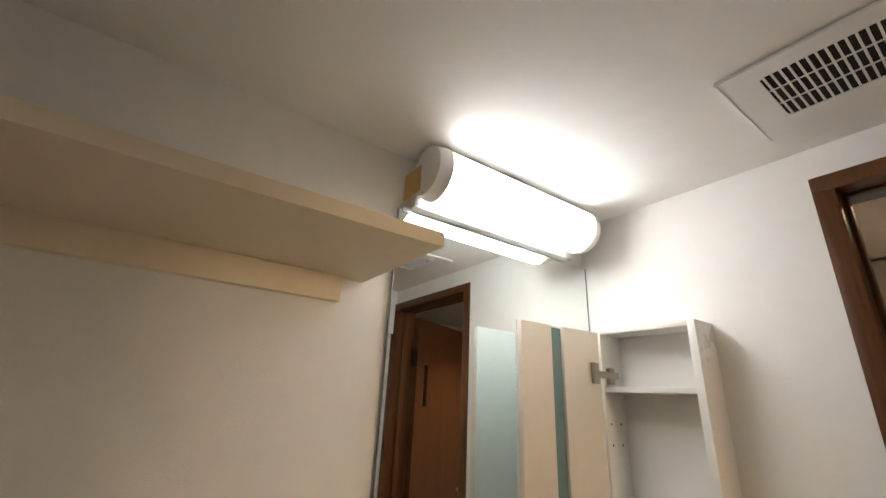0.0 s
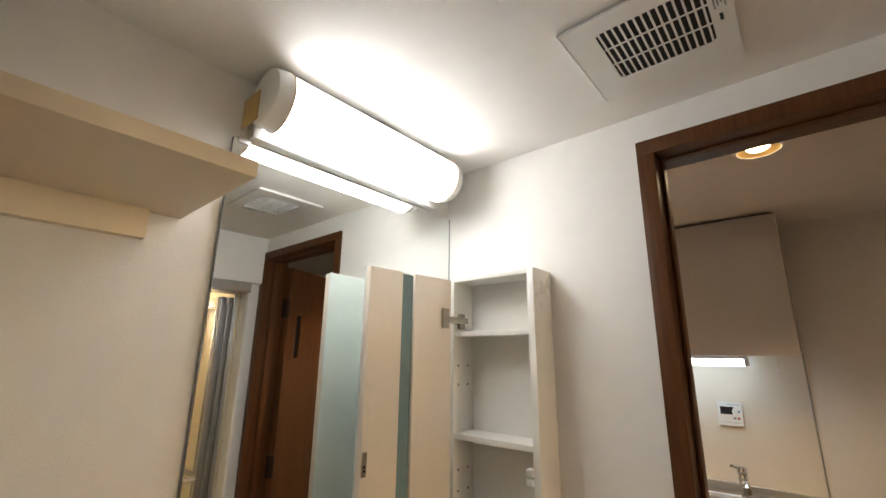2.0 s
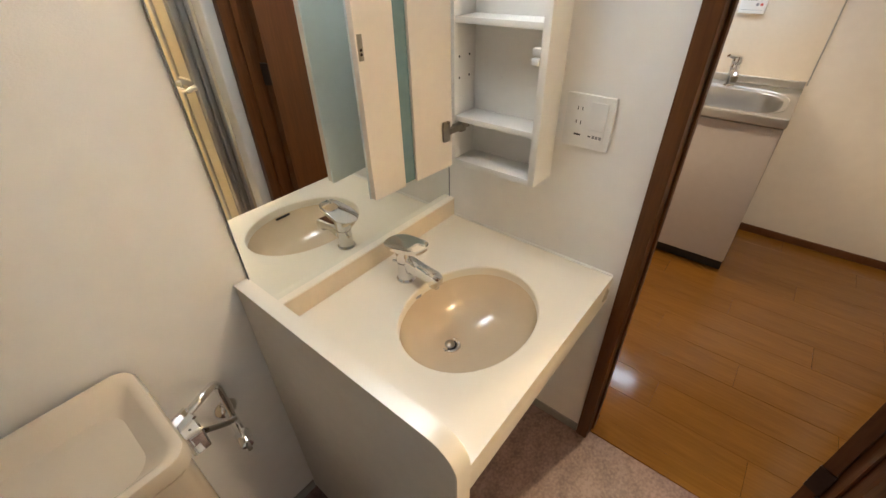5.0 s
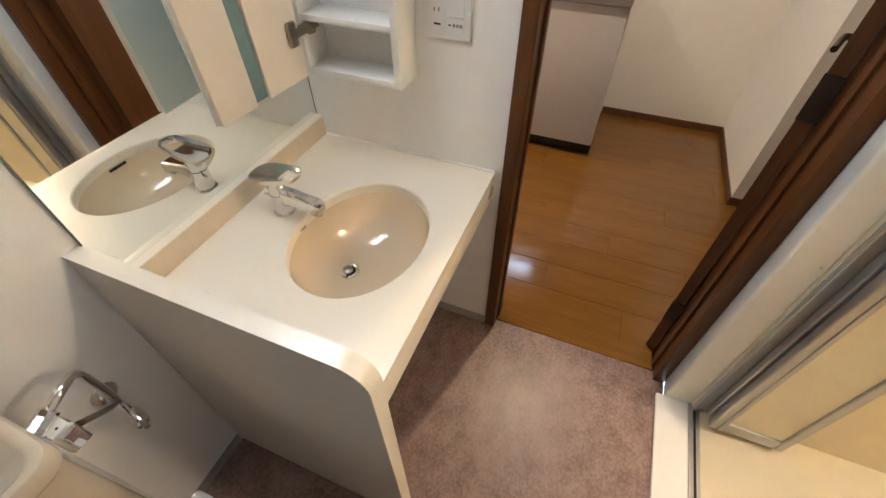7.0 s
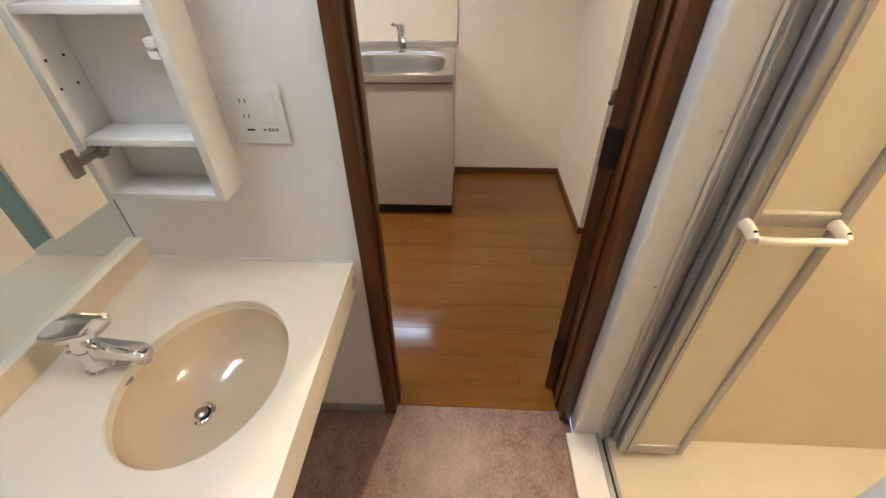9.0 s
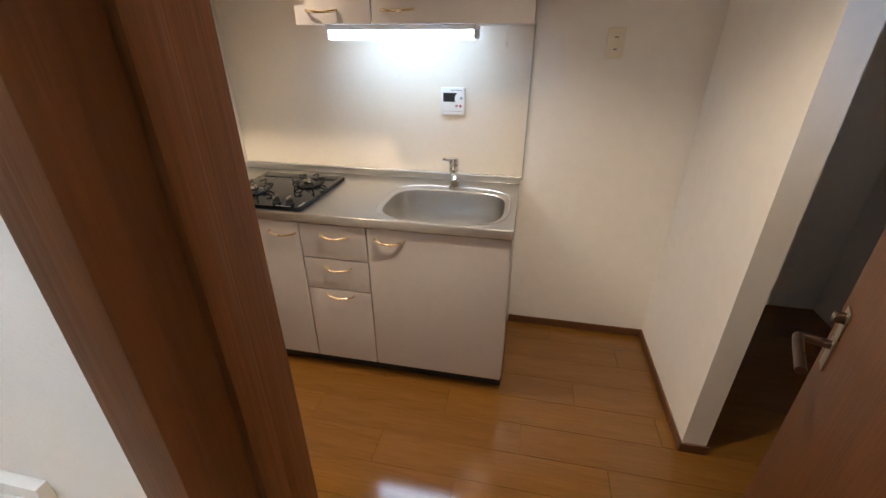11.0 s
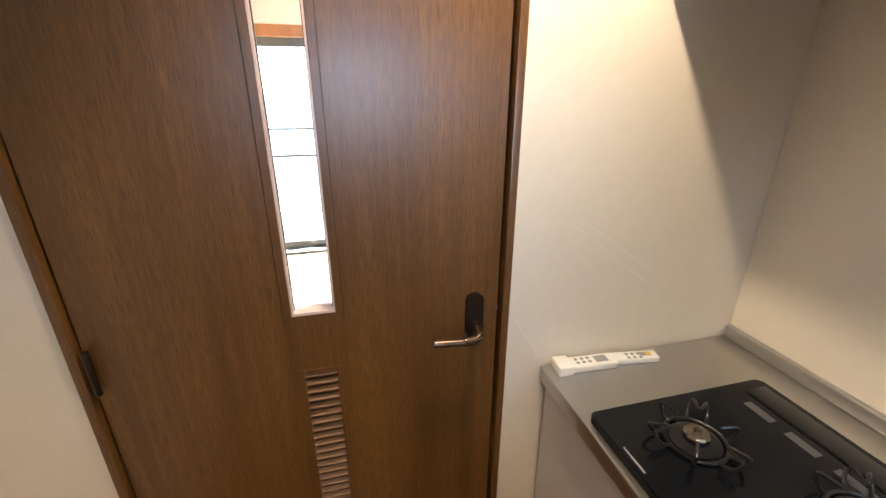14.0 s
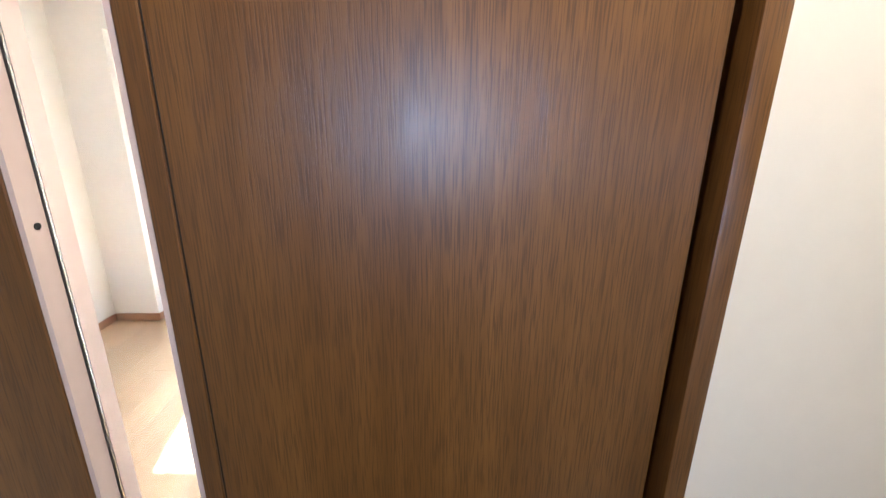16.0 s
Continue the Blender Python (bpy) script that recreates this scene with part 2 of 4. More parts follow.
def lathe(profile, centre, sx=1.0, sy=1.0, seg=40):
    """Rings of (radius, z) about a vertical axis; sx, sy squash them into ovals."""
    bm = bmesh.new()
    rings = []
    for r, z in profile:
        rings.append([bm.verts.new((centre[0] + sx * r * math.cos(2 * math.pi * k / seg),
                                    centre[1] + sy * r * math.sin(2 * math.pi * k / seg), centre[2] + z)) for k in range(seg)])
    for p, q in zip(rings, rings[1:]):
        for k in range(seg):
            bm.faces.new((p[k], p[(k + 1) % seg], q[(k + 1) % seg], q[k]))
    return bm


def tube(points, r, seg=12, smooth=6, flat=1.0):
    """A pipe along a smoothed line."""
    pts = [Vector(p) for p in points]
    if smooth and len(pts) > 2:
        fine = []
        for i in range(len(pts) - 1):
            p0, p1, p2, p3 = pts[max(i - 1, 0)], pts[i], pts[i + 1], pts[min(i + 2, len(pts) - 1)]
            for k in range(smooth):
                t = k / smooth
                fine.append(0.5 * (2 * p1 + (p2 - p0) * t + (2 * p0 - 5 * p1 + 4 * p2 - p3) * t * t + (3 * p1 - p0 - 3 * p2 + p3) * t ** 3))
        pts = fine + [pts[-1]]
    bm = bmesh.new()
    rings, side = [], None
    for i, p in enumerate(pts):
        d = (pts[min(i + 1, len(pts) - 1)] - pts[max(i - 1, 0)]).normalized()
        if side is None:
            side = d.orthogonal().normalized()
        side = (side - d * side.dot(d)).normalized()
        up = d.cross(side)
        rr = r(i / (len(pts) - 1)) if callable(r) else r
        rings.append([bm.verts.new(p + rr * (math.cos(a) * side + flat * math.sin(a) * up)) for a in (2 * math.pi * k / seg for k in range(seg))])
    for p, q in zip(rings, rings[1:]):
        for k in range(seg):
            bm.faces.new((p[k], p[(k + 1) % seg], q[(k + 1) % seg], q[k]))
    bm.faces.new(rings[0][::-1])
    bm.faces.new(rings[-1])
    return bm


def outline_prism(points, axis, a, b):
    """A flat outline pushed from a to b along an axis: points are the two other coordinates."""
    bm = bmesh.new()

    def at(p, v):
        return {"x": (v, p[0], p[1]), "y": (p[0], v, p[1]), "z": (p[0], p[1], v)}[axis]
    lo, hi = [bm.verts.new(at(p, a)) for p in points], [bm.verts.new(at(p, b)) for p in points]
    bm.faces.new(lo)
    bm.faces.new(hi[::-1])
    for k in range(len(points)):
        n = (k + 1) % len(points)
        bm.faces.new((lo[k], hi[k], hi[n], lo[n]))
    bmesh.ops.recalc_face_normals(bm, faces=bm.faces[:])
    return bm


def rounded(x0, y0, x1, y1, r, n=6):
    pts = []
    for cx, cy, a0 in ((x1 - r, y1 - r, 0), (x0 + r, y1 - r, 90), (x0 + r, y0 + r, 180), (x1 - r, y0 + r, 270)):
        pts += [(cx + r * math.cos(radians(a0 + 90 * k / n)), cy + r * math.sin(radians(a0 + 90 * k / n))) for k in range(n + 1)]
    return pts


def joined(*bms):
    out = bmesh.new()
    for bm in bms:
        me = bpy.data.meshes.new("join")
        bm.to_mesh(me)
        bm.free()
        out.from_mesh(me)
        bpy.data.meshes.remove(me)
    return out


def mesh_of(name, bm, material, smooth):
    me = bpy.data.meshes.new(name)
    bm.to_mesh(me)
    bm.free()
    me.materials.append(M[material])
    if smooth:
        me.polygons.foreach_set("use_smooth", [True] * len(me.polygons))
        me.set_sharp_from_angle(angle=radians(38))
    return me


def thing(name, at, label, category, group="", kind=""):
    e = new(name)
    e.location, e.empty_display_size = at, 0.05
    ORIGIN[e] = Vector(at)
    return tagged(e, label, category, group, kind)


def part(name, bm, material, parent, label="", smooth=True, spin=None):
    """One mesh under a thing or a part, given in world places; spin turns it first."""
    if spin is not None:
        bmesh.ops.transform(bm, matrix=spin, verts=bm.verts[:])
    bmesh.ops.translate(bm, verts=bm.verts[:], vec=-ORIGIN[parent])
    ob = new(name, mesh_of(name, bm, material, smooth))
    ob.parent = parent
    ORIGIN[ob] = ORIGIN[parent]
    return tagged(ob, label)


def solo(name, bm, material, label, category="", kind="", group="", smooth=True):
    """A thing of one mesh, its origin at the middle of its base."""
    vs = [v.co for v in bm.verts]
    base = Vector(((min(v.x for v in vs) + max(v.x for v in vs)) / 2, (min(v.y for v in vs) + max(v.y for v in vs)) / 2, min(v.z for v in vs)))
    bmesh.ops.translate(bm, verts=bm.verts[:], vec=-base)
    ob = new(name, mesh_of(name, bm, material, smooth))
    ob.location = base
    ORIGIN[ob] = base
    return tagged(ob, label, category, group, kind)


def around(point, axis, degrees):
    p = Vector(point)
    return Matrix.Translation(p) @ Matrix.Rotation(radians(degrees), 4, axis) @ Matrix.Translation(-p)


# ---- plan: planes of the walls ----
WX = -0.742          # wall behind the mirror, face towards the washroom
DY, DK = 1.106, 1.215  # wall with the washroom door: washroom face, kitchen face
KB = 3.011           # kitchen back wall
LX, LT = -1.456, -1.56  # wall to the living room: kitchen face, far face
RX = 0.505           # right wall of the washroom
BACK = -0.80
WC, KC = 2.103, 2.25  # ceilings
HX = 0.80            # short wall beside the kitchen unit
FAR = -4.65          # living room window wall


def wall(name, boxes, material, label):
    return solo(name, joined(*[bx(a, b) for a, b in boxes]), material, label, "wall", "structure", smooth=False)


# washroom shell
solo("floor_washroom", bx((WX - 0.05, BACK - 0.05, -0.08), (0.53, DY + 0.028, 0.0)), "lino", "mottled pinkish brown vinyl sheet floor", "floor", "structure", smooth=False)
wall("wall_mirror_side", [((WX - 0.11, BACK, 0), (WX, DY, 2.3))], "paper", "white embossed wallpaper wall behind mirror and toilet")
wall("wall_back", [((WX - 0.11, BACK - 0.1, 0), (RX + 0.11, BACK, 2.3))], "paper", "plain white wallpaper wall behind the toilet corner")
wall("wall_bath_side", [((RX, BACK, 0), (RX + 0.11, 0.395, 2.3)), ((RX, 0.395, 1.865), (RX + 0.11, DY, 2.3))], "paper", "white wallpaper wall with the bathroom opening")
wall("wall_washroom_door", [((LT, DY, 0), (-0.130, DK, 2.4)), ((0.520, DY, 0), (2.0, DK, 2.4)), ((-0.130, DY, 2.018), (0.520, DK, 2.4))],
     "paper", "white embossed wallpaper wall with washroom doorway")
solo("ceiling_washroom", bx((WX - 0.1, BACK - 0.1, WC), (RX + 0.1, DY, WC + 0.08)), "ceil", "white textured paper ceiling of the washroom", "ceiling", "structure", smooth=False)

# kitchen shell
wall("wall_kitchen_back", [((LT, KB, 0), (HX + 0.09, KB + 0.1, 2.4))], "paper", "white wallpaper wall behind the kitchen unit")
wall("wall_kitchen_side", [((HX, 2.275, 0), (HX + 0.09, KB, 2.4))], "paper", "short white wallpaper wall beside the kitchen")
wall("wall_living", [((LT, DK, 0), (LX, 1.452, 2.4)), ((LT, 2.304, 0), (LX, KB, 2.4)), ((LT, 1.452, 2.03), (LX, 2.304, 2.4))],
     "panel", "cream smooth wall with the living room door")
HW = (2.01, 2.27, 1.30, 1.80)  # added unseen window at the end of the hall: y from, to, z from, to
wall("wall_hall_end", [((1.9, DK, -0.08), (2.0, HW[0], 2.4)), ((1.9, HW[1], -0.08), (2.0, 3.6, 2.4)), ((1.9, HW[0], -0.08), (2.0, HW[1], HW[2])), ((1.9, HW[0], HW[3]), (2.0, HW[1], 2.4)), ((HX - 0.02, 3.5, -0.08), (1.9, 3.6, 2.4)), ((HX - 0.02, KB + 0.1, -0.08), (HX + 0.09, 3.5, 2.4))], "paper", "plain white wallpaper wall closing the hall")
solo("ceiling_kitchen", bx((LT, DY + 0.05, KC), (2.0, 3.6, KC + 0.08)), "ceil", "white paper ceiling of the kitchen", "ceiling", "structure", smooth=False)

# living room shell beyond the door
wall("wall_living_side", [((FAR - 0.15, -0.58, 0), (LT, -0.46, 2.5)), ((LT, -0.58, 0), (LT + 0.1, DK, 2.5))], "paper", "white wallpaper wall of the living room")
wall("wall_living_column", [((FAR, -0.46, 0), (-4.345, -0.11, 2.5))], "paper", "white wallpaper column beside the window")
wall("wall_living_far_side", [((FAR - 0.15, 3.4, 0), (LT, 3.5, 2.5)), ((LT, KB, 0), (LT + 0.1, 3.5, 2.5))], "paper", "white wallpaper wall across the living room")
wall("wall_window", [((FAR - 0.15, -0.46, 0), (FAR, 0.30, 2.5)), ((FAR - 0.15, 2.36, 0), (FAR, 3.4, 2.5)), ((FAR - 0.15, 0.30, 1.96), (FAR, 2.36, 2.5))],
     "paper", "white wallpaper wall with a balcony window")
solo("ceiling_living", bx((FAR - 0.15, -0.58, 2.42), (LT, 3.5, 2.5)), "ceil", "white paper ceiling of the living room", "ceiling", "structure", smooth=False)
wall("wall_beam", [((FAR, -0.11, 2.15), (-4.34, 3.4, 2.42))], "paper", "white wallpapered ceiling beam above the window")
solo("ground", bx((-900, -900, -6.2), (900, 900, -6.0)), "ground", "pale ground far below the balcony", "ground", "structure", smooth=False)
solo("balcony_floor", bx((FAR - 1.25, -0.6, -0.15), (FAR - 0.15, 3.6, -0.03)), "concrete", "pale concrete balcony slab outside the window", "balcony", "structure", smooth=False)


# ---- skirtings ----
def skirting(name, a, b, material, label):
    solo(name, bx(a, b, 0.002, 1), material, label, "baseboard", "structure")


skirting("baseboard", (0.062, KB - 0.009, 0), (HX, KB, 0.046), "base", "dark brown wooden skirting board")
skirting("baseboard", (HX - 0.009, 2.272, 0), (HX, KB - 0.009, 0.046), "base", "dark brown wooden skirting board")
skirting("baseboard", (HX - 0.009, 2.263, 0), (HX + 0.099, 2.272, 0.046), "base", "dark brown wooden skirting on the wall end")
skirting("baseboard", (LX, 2.330, 0), (LX + 0.009, 2.44, 0.06), "base", "brown wooden skirting beside the kitchen unit")
skirting("baseboard", (-4.345, -0.45, 0), (-4.335, -0.10, 0.06), "orangewood", "brown wooden skirting under the column")
skirting("baseboard", (FAR + 0.01, -0.11, 0), (-4.345, -0.10, 0.06), "orangewood", "brown wooden skirting under the column")
skirting("baseboard", (-4.345, -0.46, 0), (LT, -0.45, 0.06), "orangewood", "brown wooden skirting of the living room")
skirting("baseboard", (FAR, -0.11, 0), (FAR + 0.01, 0.29, 0.06), "orangewood", "brown wooden skirting beside the window")
skirting("baseboard", (FAR, 2.47, 0), (FAR + 0.01, 3.4, 0.06), "orangewood", "brown wooden skirting beside the window")
skirting("baseboard", (WX, BACK, 0), (WX + 0.004, 0.378, 0.045), "greybase", "grey vinyl skirting strip under the wall")
skirting("baseboard", (WX, DY - 0.004, 0), (-0.147, DY, 0.045), "greybase", "grey vinyl skirting strip under the vanity")


# ---- doors and windows ----
def door_frame(name, axis_y, x0, x1, top, y0, y1, w, h, label, material="dwood"):
    """Two jambs and a head; runs along x if axis_y is false, else along y."""
    def b(lo, hi):
        if axis_y:
            lo, hi = (lo[1], lo[0], lo[2]), (hi[1], hi[0], hi[2])
        return bx(tuple(map(min, lo, hi)), tuple(map(max, lo, hi)), 0.003, 2)
    mid = ((x0 + x1) / 2, (y0 + y1) / 2, 0)
    f = thing(name, (mid[1], mid[0], 0) if axis_y else mid, label, "door frame", kind="structure")
    part("jamb", b((x0, y0, 0), (x0 + w, y1, top - h)), material, f)
    part("jamb", b((x1 - w, y0, 0), (x1, y1, top - h)), material, f)
    part("head", b((x0, y0, top - h), (x1, y1, top)), material, f)
    ym = (y0 + y1) / 2
    part("stop", b((x0 + w, ym - 0.012, 0), (x0 + w + 0.008, ym + 0.016, top - h - 0.006)), material, f)
    part("stop", b((x1 - w - 0.008, ym - 0.012, 0), (x1 - w, ym + 0.016, top - h - 0.006)), material, f)
    part("stop", b((x0 + w, ym - 0.012, top - h - 0.006), (x1 - w, ym + 0.016, top - h)), material, f)
    return f


fa = door_frame("door_frame_1", False, -0.145, 0.530, 2.030, DY - 0.009, DK + 0.009, 0.038, 0.036, "dark brown stained wooden door frame of the washroom")
part("sill_base", bx((-0.16, DY + 0.0285, -0.03), (0.54, DK + 0.0045, -0.0065)), "base", fa, smooth=False)
part("threshold", bx((-0.103, DY + 0.028, -0.006), (0.488, DK + 0.004, 0.004), 0.002, 1), "floorwood", fa, "honey wooden threshold strip")

HINGE = (0.487, 1.218)
swing = around((HINGE[0], HINGE[1], 0), "Z", -115)
d1 = thing("door_1", (HINGE[0], HINGE[1], 0), "dark brown wooden washroom door standing open into the kitchen", "door", kind="structure")
LW = 0.575
x1 = HINGE[0] - 0.002
part("leaf", joined(bx((x1 - LW, 1.184, 0.01), (x1 - 0.115, 1.217, 1.968)), bx((x1 - 0.075, 1.184, 0.01), (x1, 1.217, 1.968)),
                    bx((x1 - 0.115, 1.184, 0.01), (x1 - 0.075, 1.217, 1.50)), bx((x1 - 0.115, 1.184, 1.72), (x1 - 0.075, 1.217, 1.968))), "dwood", d1, smooth=False, spin=swing)
part("window_slot", bx((x1 - 0.115, 1.196, 1.50), (x1 - 0.075, 1.204, 1.72)), "screen", d1, "narrow dark glass slot", spin=swing)
for side, y in ((-1, 1.184), (1, 1.217)):
    hx = x1 - LW + 0.055
    plate = part("handle_plate", bx((hx - 0.018, y - 0.004 if side < 0 else y, 0.93), (hx + 0.018, y if side < 0 else y + 0.004, 1.06), 0.0015), "nickel", d1, "bronze door handle plate", spin=swing)
    part("lever", tube([(hx, y, 0.98), (hx, y + side * 0.045, 0.98), (hx + 0.02, y + side * 0.052, 0.98), (hx + 0.11, y + side * 0.048, 0.975)], 0.009), "bronze", plate, spin=swing)
    part("lock_turn", cyl((hx, y, 1.04), (hx, y + side * 0.02, 1.04), 0.011, seg=16, bevel=0.002), "bronze", plate, spin=swing)
for z in (0.24, 1.0, 1.75):
    part("hinge", bx((x1 - 0.002, 1.182, z - 0.05), (x1 + 0.006, 1.222, z + 0.05), 0.001), "darkmetal", d1, "dark bronze hinge", spin=swing)

# door to the living room: closed
door_frame("door_frame_2", True, 1.434, 2.316, 2.045, LT - 0.008, LX + 0.006, 0.018, 0.035, "brown stained wooden frame of the living room door", "oak")
d2 = thing("door_2", (LX - 0.03, 1.875, 0), "brown oak-veneer living room door, closed, with glass slot", "door", kind="structure")
FX, FB = LX - 0.009, LX - 0.045
WY0, WY1, WZ0, WZ1 = 1.834, 1.922, 1.064, 1.86
VY0, VY1, VZ0, VZ1 = 1.838, 1.918, 0.070, 0.928
L0, L1 = 1.457, 2.290
leaf = joined(bx((FB, L0, 0.008), (FX, WY0, 2.005)), bx((FB, WY1, 0.008), (FX, L1, 2.005)), bx((FB, WY0, WZ1), (FX, WY1, 2.005)),
              bx((FB, WY0, VZ1), (FX, WY1, WZ0)), bx((FB, WY0, 0.008), (FX, WY1, VZ0)))
part("leaf", leaf, "oak", d2, smooth=False)
wf = part("slot_frame", joined(bx((FB - 0.002, WY0, WZ0), (FX + 0.001, WY0 + 0.004, WZ1)), bx((FB - 0.002, WY1 - 0.004, WZ0), (FX + 0.001, WY1, WZ1)),
                               bx((FB - 0.002, WY0 + 0.004, WZ0), (FX + 0.001, WY1 - 0.004, WZ0 + 0.006)), bx((FB - 0.002, WY0 + 0.004, WZ1 - 0.006), (FX + 0.001, WY1 - 0.004, WZ1))),
          "pink", d2, "pale trim round the glass slot", smooth=False)
for ya, yb in ((WY0 - 0.016, WY0 - 0.0004), (WY1 + 0.0004, WY1 + 0.016)):
    part("border_strip", bx((FX + 0.0002, ya, WZ0 - 0.016), (FX + 0.0022, yb, WZ1 + 0.016), 0.0008, 1), "oak", wf, smooth=False)
    edge_y = ya - 0.0011 if ya < WY0 else yb + 0.0001
    part("border_groove", bx((FX + 0.0001, edge_y, WZ0 - 0.016), (FX + 0.0004, edge_y + 0.001, WZ1 + 0.016)), "dark", wf, smooth=False)
part("gasket", joined(bx((FX - 0.020, WY0 + 0.004, WZ0 + 0.006), (FX - 0.016, WY0 + 0.006, WZ1 - 0.006)), bx((FX - 0.020, WY1 - 0.006, WZ0 + 0.006), (FX - 0.016, WY1 - 0.004, WZ1 - 0.006))), "black", wf)
pane = part("pane", bx((FX - 0.0195, WY0 + 0.006, WZ0 + 0.006), (FX - 0.0165, WY1 - 0.006, WZ1 - 0.006)), "pane", wf, "clear glass pane")
pane.visible_shadow = False
for z in (1.18, 1.482, 1.78):
    part("screw", cyl((FX - 0.008, WY0 + 0.0035, z), (FX - 0.008, WY0 + 0.0048, z), 0.0025, seg=10), "black", wf)
louver = part("louver_frame", joined(bx((FB, WY0, VZ0), (FX + 0.002, VY0 + 0.005, VZ1)), bx((FB, VY1 - 0.005, VZ0), (FX + 0.002, WY1, VZ1)),
                                     bx((FB, VY0 + 0.005, VZ1 - 0.006), (FX + 0.002, VY1 - 0.005, VZ1)), bx((FB, VY0 + 0.005, VZ0), (FX + 0.002, VY1 - 0.005, VZ0 + 0.006))), "oak", d2, "wooden louvre vent frame", smooth=False)
part("backing", bx((FB + 0.004, VY0 + 0.005, VZ0 + 0.006), (FB + 0.008, VY1 - 0.005, VZ1 - 0.006)), "oak", louver, smooth=False)
N = 38
for k in range(N):
    z = VZ0 + 0.018 + (VZ1 - VZ0 - 0.036) * k / (N - 1)
    part("slat", bx((FX - 0.012, VY0 + 0.005, z - 0.0035), (FX, VY1 - 0.005, z + 0.0035)), "slat", louver, smooth=False,
         spin=around((FX - 0.006, 0, z), "Y", 32))
hp = part("handle_plate", outline_prism(rounded(2.212, 0.955, 2.254, 1.072, 0.02), "x", FX, FX + 0.008), "darkmetal", d2, "dark bronze oval handle plate")
part("lever", tube([(FX + 0.006, 2.233, 0.992), (FX + 0.040, 2.233, 0.985), (FX + 0.052, 2.222, 0.980), (FX + 0.054, 2.19, 0.979), (FX + 0.050, 2.125, 0.982)],
                   lambda t: 0.0105 - 0.002 * t, seg=16), "bronze", hp, "bronze lever")
part("lever_collar", cyl((FX + 0.006, 2.233, 0.992), (FX + 0.018, 2.233, 0.990), 0.014, seg=20, bevel=0.002), "darkmetal", hp)
for z in (0.25, 1.0, 1.78):
    part("hinge", cyl((LX + 0.004, 1.466, z - 0.05), (LX + 0.004, 1.466, z + 0.05), 0.007, seg=14, bevel=0.002), "darkmetal", d2, "dark bronze hinge")
part("bottom_strip", bx((FB, L0, 0.0005), (FX + 0.010, L1, 0.0075), 0.001), "pink", d2, "pale strip under the door")
part("strike_mark", bx((FX - 0.001, L1 - 0.001, 1.02), (FX + 0.001, L1 + 0.002, 1.03)), "nickel", d2)

# unseen hall window, added with an area lamp to make the door's gleam
w2 = thing("assumed_window", (1.95, 2.14, HW[2]), "unseen frosted hall window with grey frame, added for the door gleam lamp", "window", kind="structure")
part("window_frame", joined(bx((1.93, HW[0], HW[2]), (1.97, HW[0] + 0.02, HW[3])), bx((1.93, HW[1] - 0.02, HW[2]), (1.97, HW[1], HW[3])),
                            bx((1.93, HW[0] + 0.02, HW[2]), (1.97, HW[1] - 0.02, HW[2] + 0.02)), bx((1.93, HW[0] + 0.02, HW[3] - 0.02), (1.97, HW[1] - 0.02, HW[3]))), "sash", w2, smooth=False)
part("pane", bx((1.948, HW[0] + 0.02, HW[2] + 0.02), (1.952, HW[1] - 0.02, HW[3] - 0.02)), "frost", w2, "frosted glass pane")
hall_data = bpy.data.lights.new("door_gleam_lamp", "AREA")
hall_data.shape, hall_data.size, hall_data.size_y, hall_data.energy, hall_data.color, hall_data.spread = "RECTANGLE", 0.22, 0.46, DOOR_GLEAM, (0.70, 0.82, 1.0), radians(36)
new("door_gleam_lamp", hall_data).matrix_world = look((1.94, 2.14, 1.55), (0.0, 2.14, 1.55))

# balcony window
w1 = thing("window_1", (FAR, 1.5, 0), "large sliding balcony window with grey sashes and orange wood casing", "window", kind="structure")
Y0, Y1 = 0.30, 2.36
for a, b in (((FAR - 0.15, Y0, 0.02), (FAR + 0.02, Y0 + 0.08, 1.96)), ((FAR - 0.15, Y1 - 0.06, 0.02), (FAR + 0.02, Y1, 1.96)), ((FAR - 0.15, Y0 - 0.1, 1.90), (FAR + 0.025, Y1 + 0.1, 1.985))):
    part("casing", bx(a, b, 0.003), "orangewood", w1, "orange-brown wooden casing")
part("window_sill", bx((FAR - 0.15, Y0, -0.02), (FAR + 0.02, Y1, 0.03), 0.003), "sash", w1)
for k, (a, b, x) in enumerate(((0.38, 1.385, FAR - 0.06), (1.325, 2.30, FAR - 0.10))):
    s = part("sash", joined(bx((x - 0.015, a, 0.03), (x + 0.015, a + 0.05, 1.90)), bx((x - 0.015, b - 0.05, 0.03), (x + 0.015, b, 1.90)),
                            bx((x - 0.015, a + 0.05, 0.03), (x + 0.015, b - 0.05, 0.10)), bx((x - 0.015, a + 0.05, 1.83), (x + 0.015, b - 0.05, 1.90)),
                            bx((x - 0.008, a + 0.05, 0.915), (x + 0.008, b - 0.05, 0.935))), "sash", w1, smooth=False)
    for z0, z1 in ((0.10, 0.915), (0.935, 1.83)):
        p = part("pane", bx((x - 0.002, a + 0.05, z0), (x + 0.002, b - 0.05, z1)), "pane", s)
        p.visible_shadow = False
rail = thing("balcony_railing", (FAR - 1.2, 1.5, -0.03), "grey metal balcony railing outside the window", "railing")
part("top_rail", bx((FAR - 1.22, -0.6, 1.06), (FAR - 1.17, 3.6, 1.09), 0.004), "sash", rail)
part("bottom_rail", bx((FAR - 1.21, -0.6, 0.08), (FAR - 1.18, 3.6, 0.11), 0.004), "sash", rail)
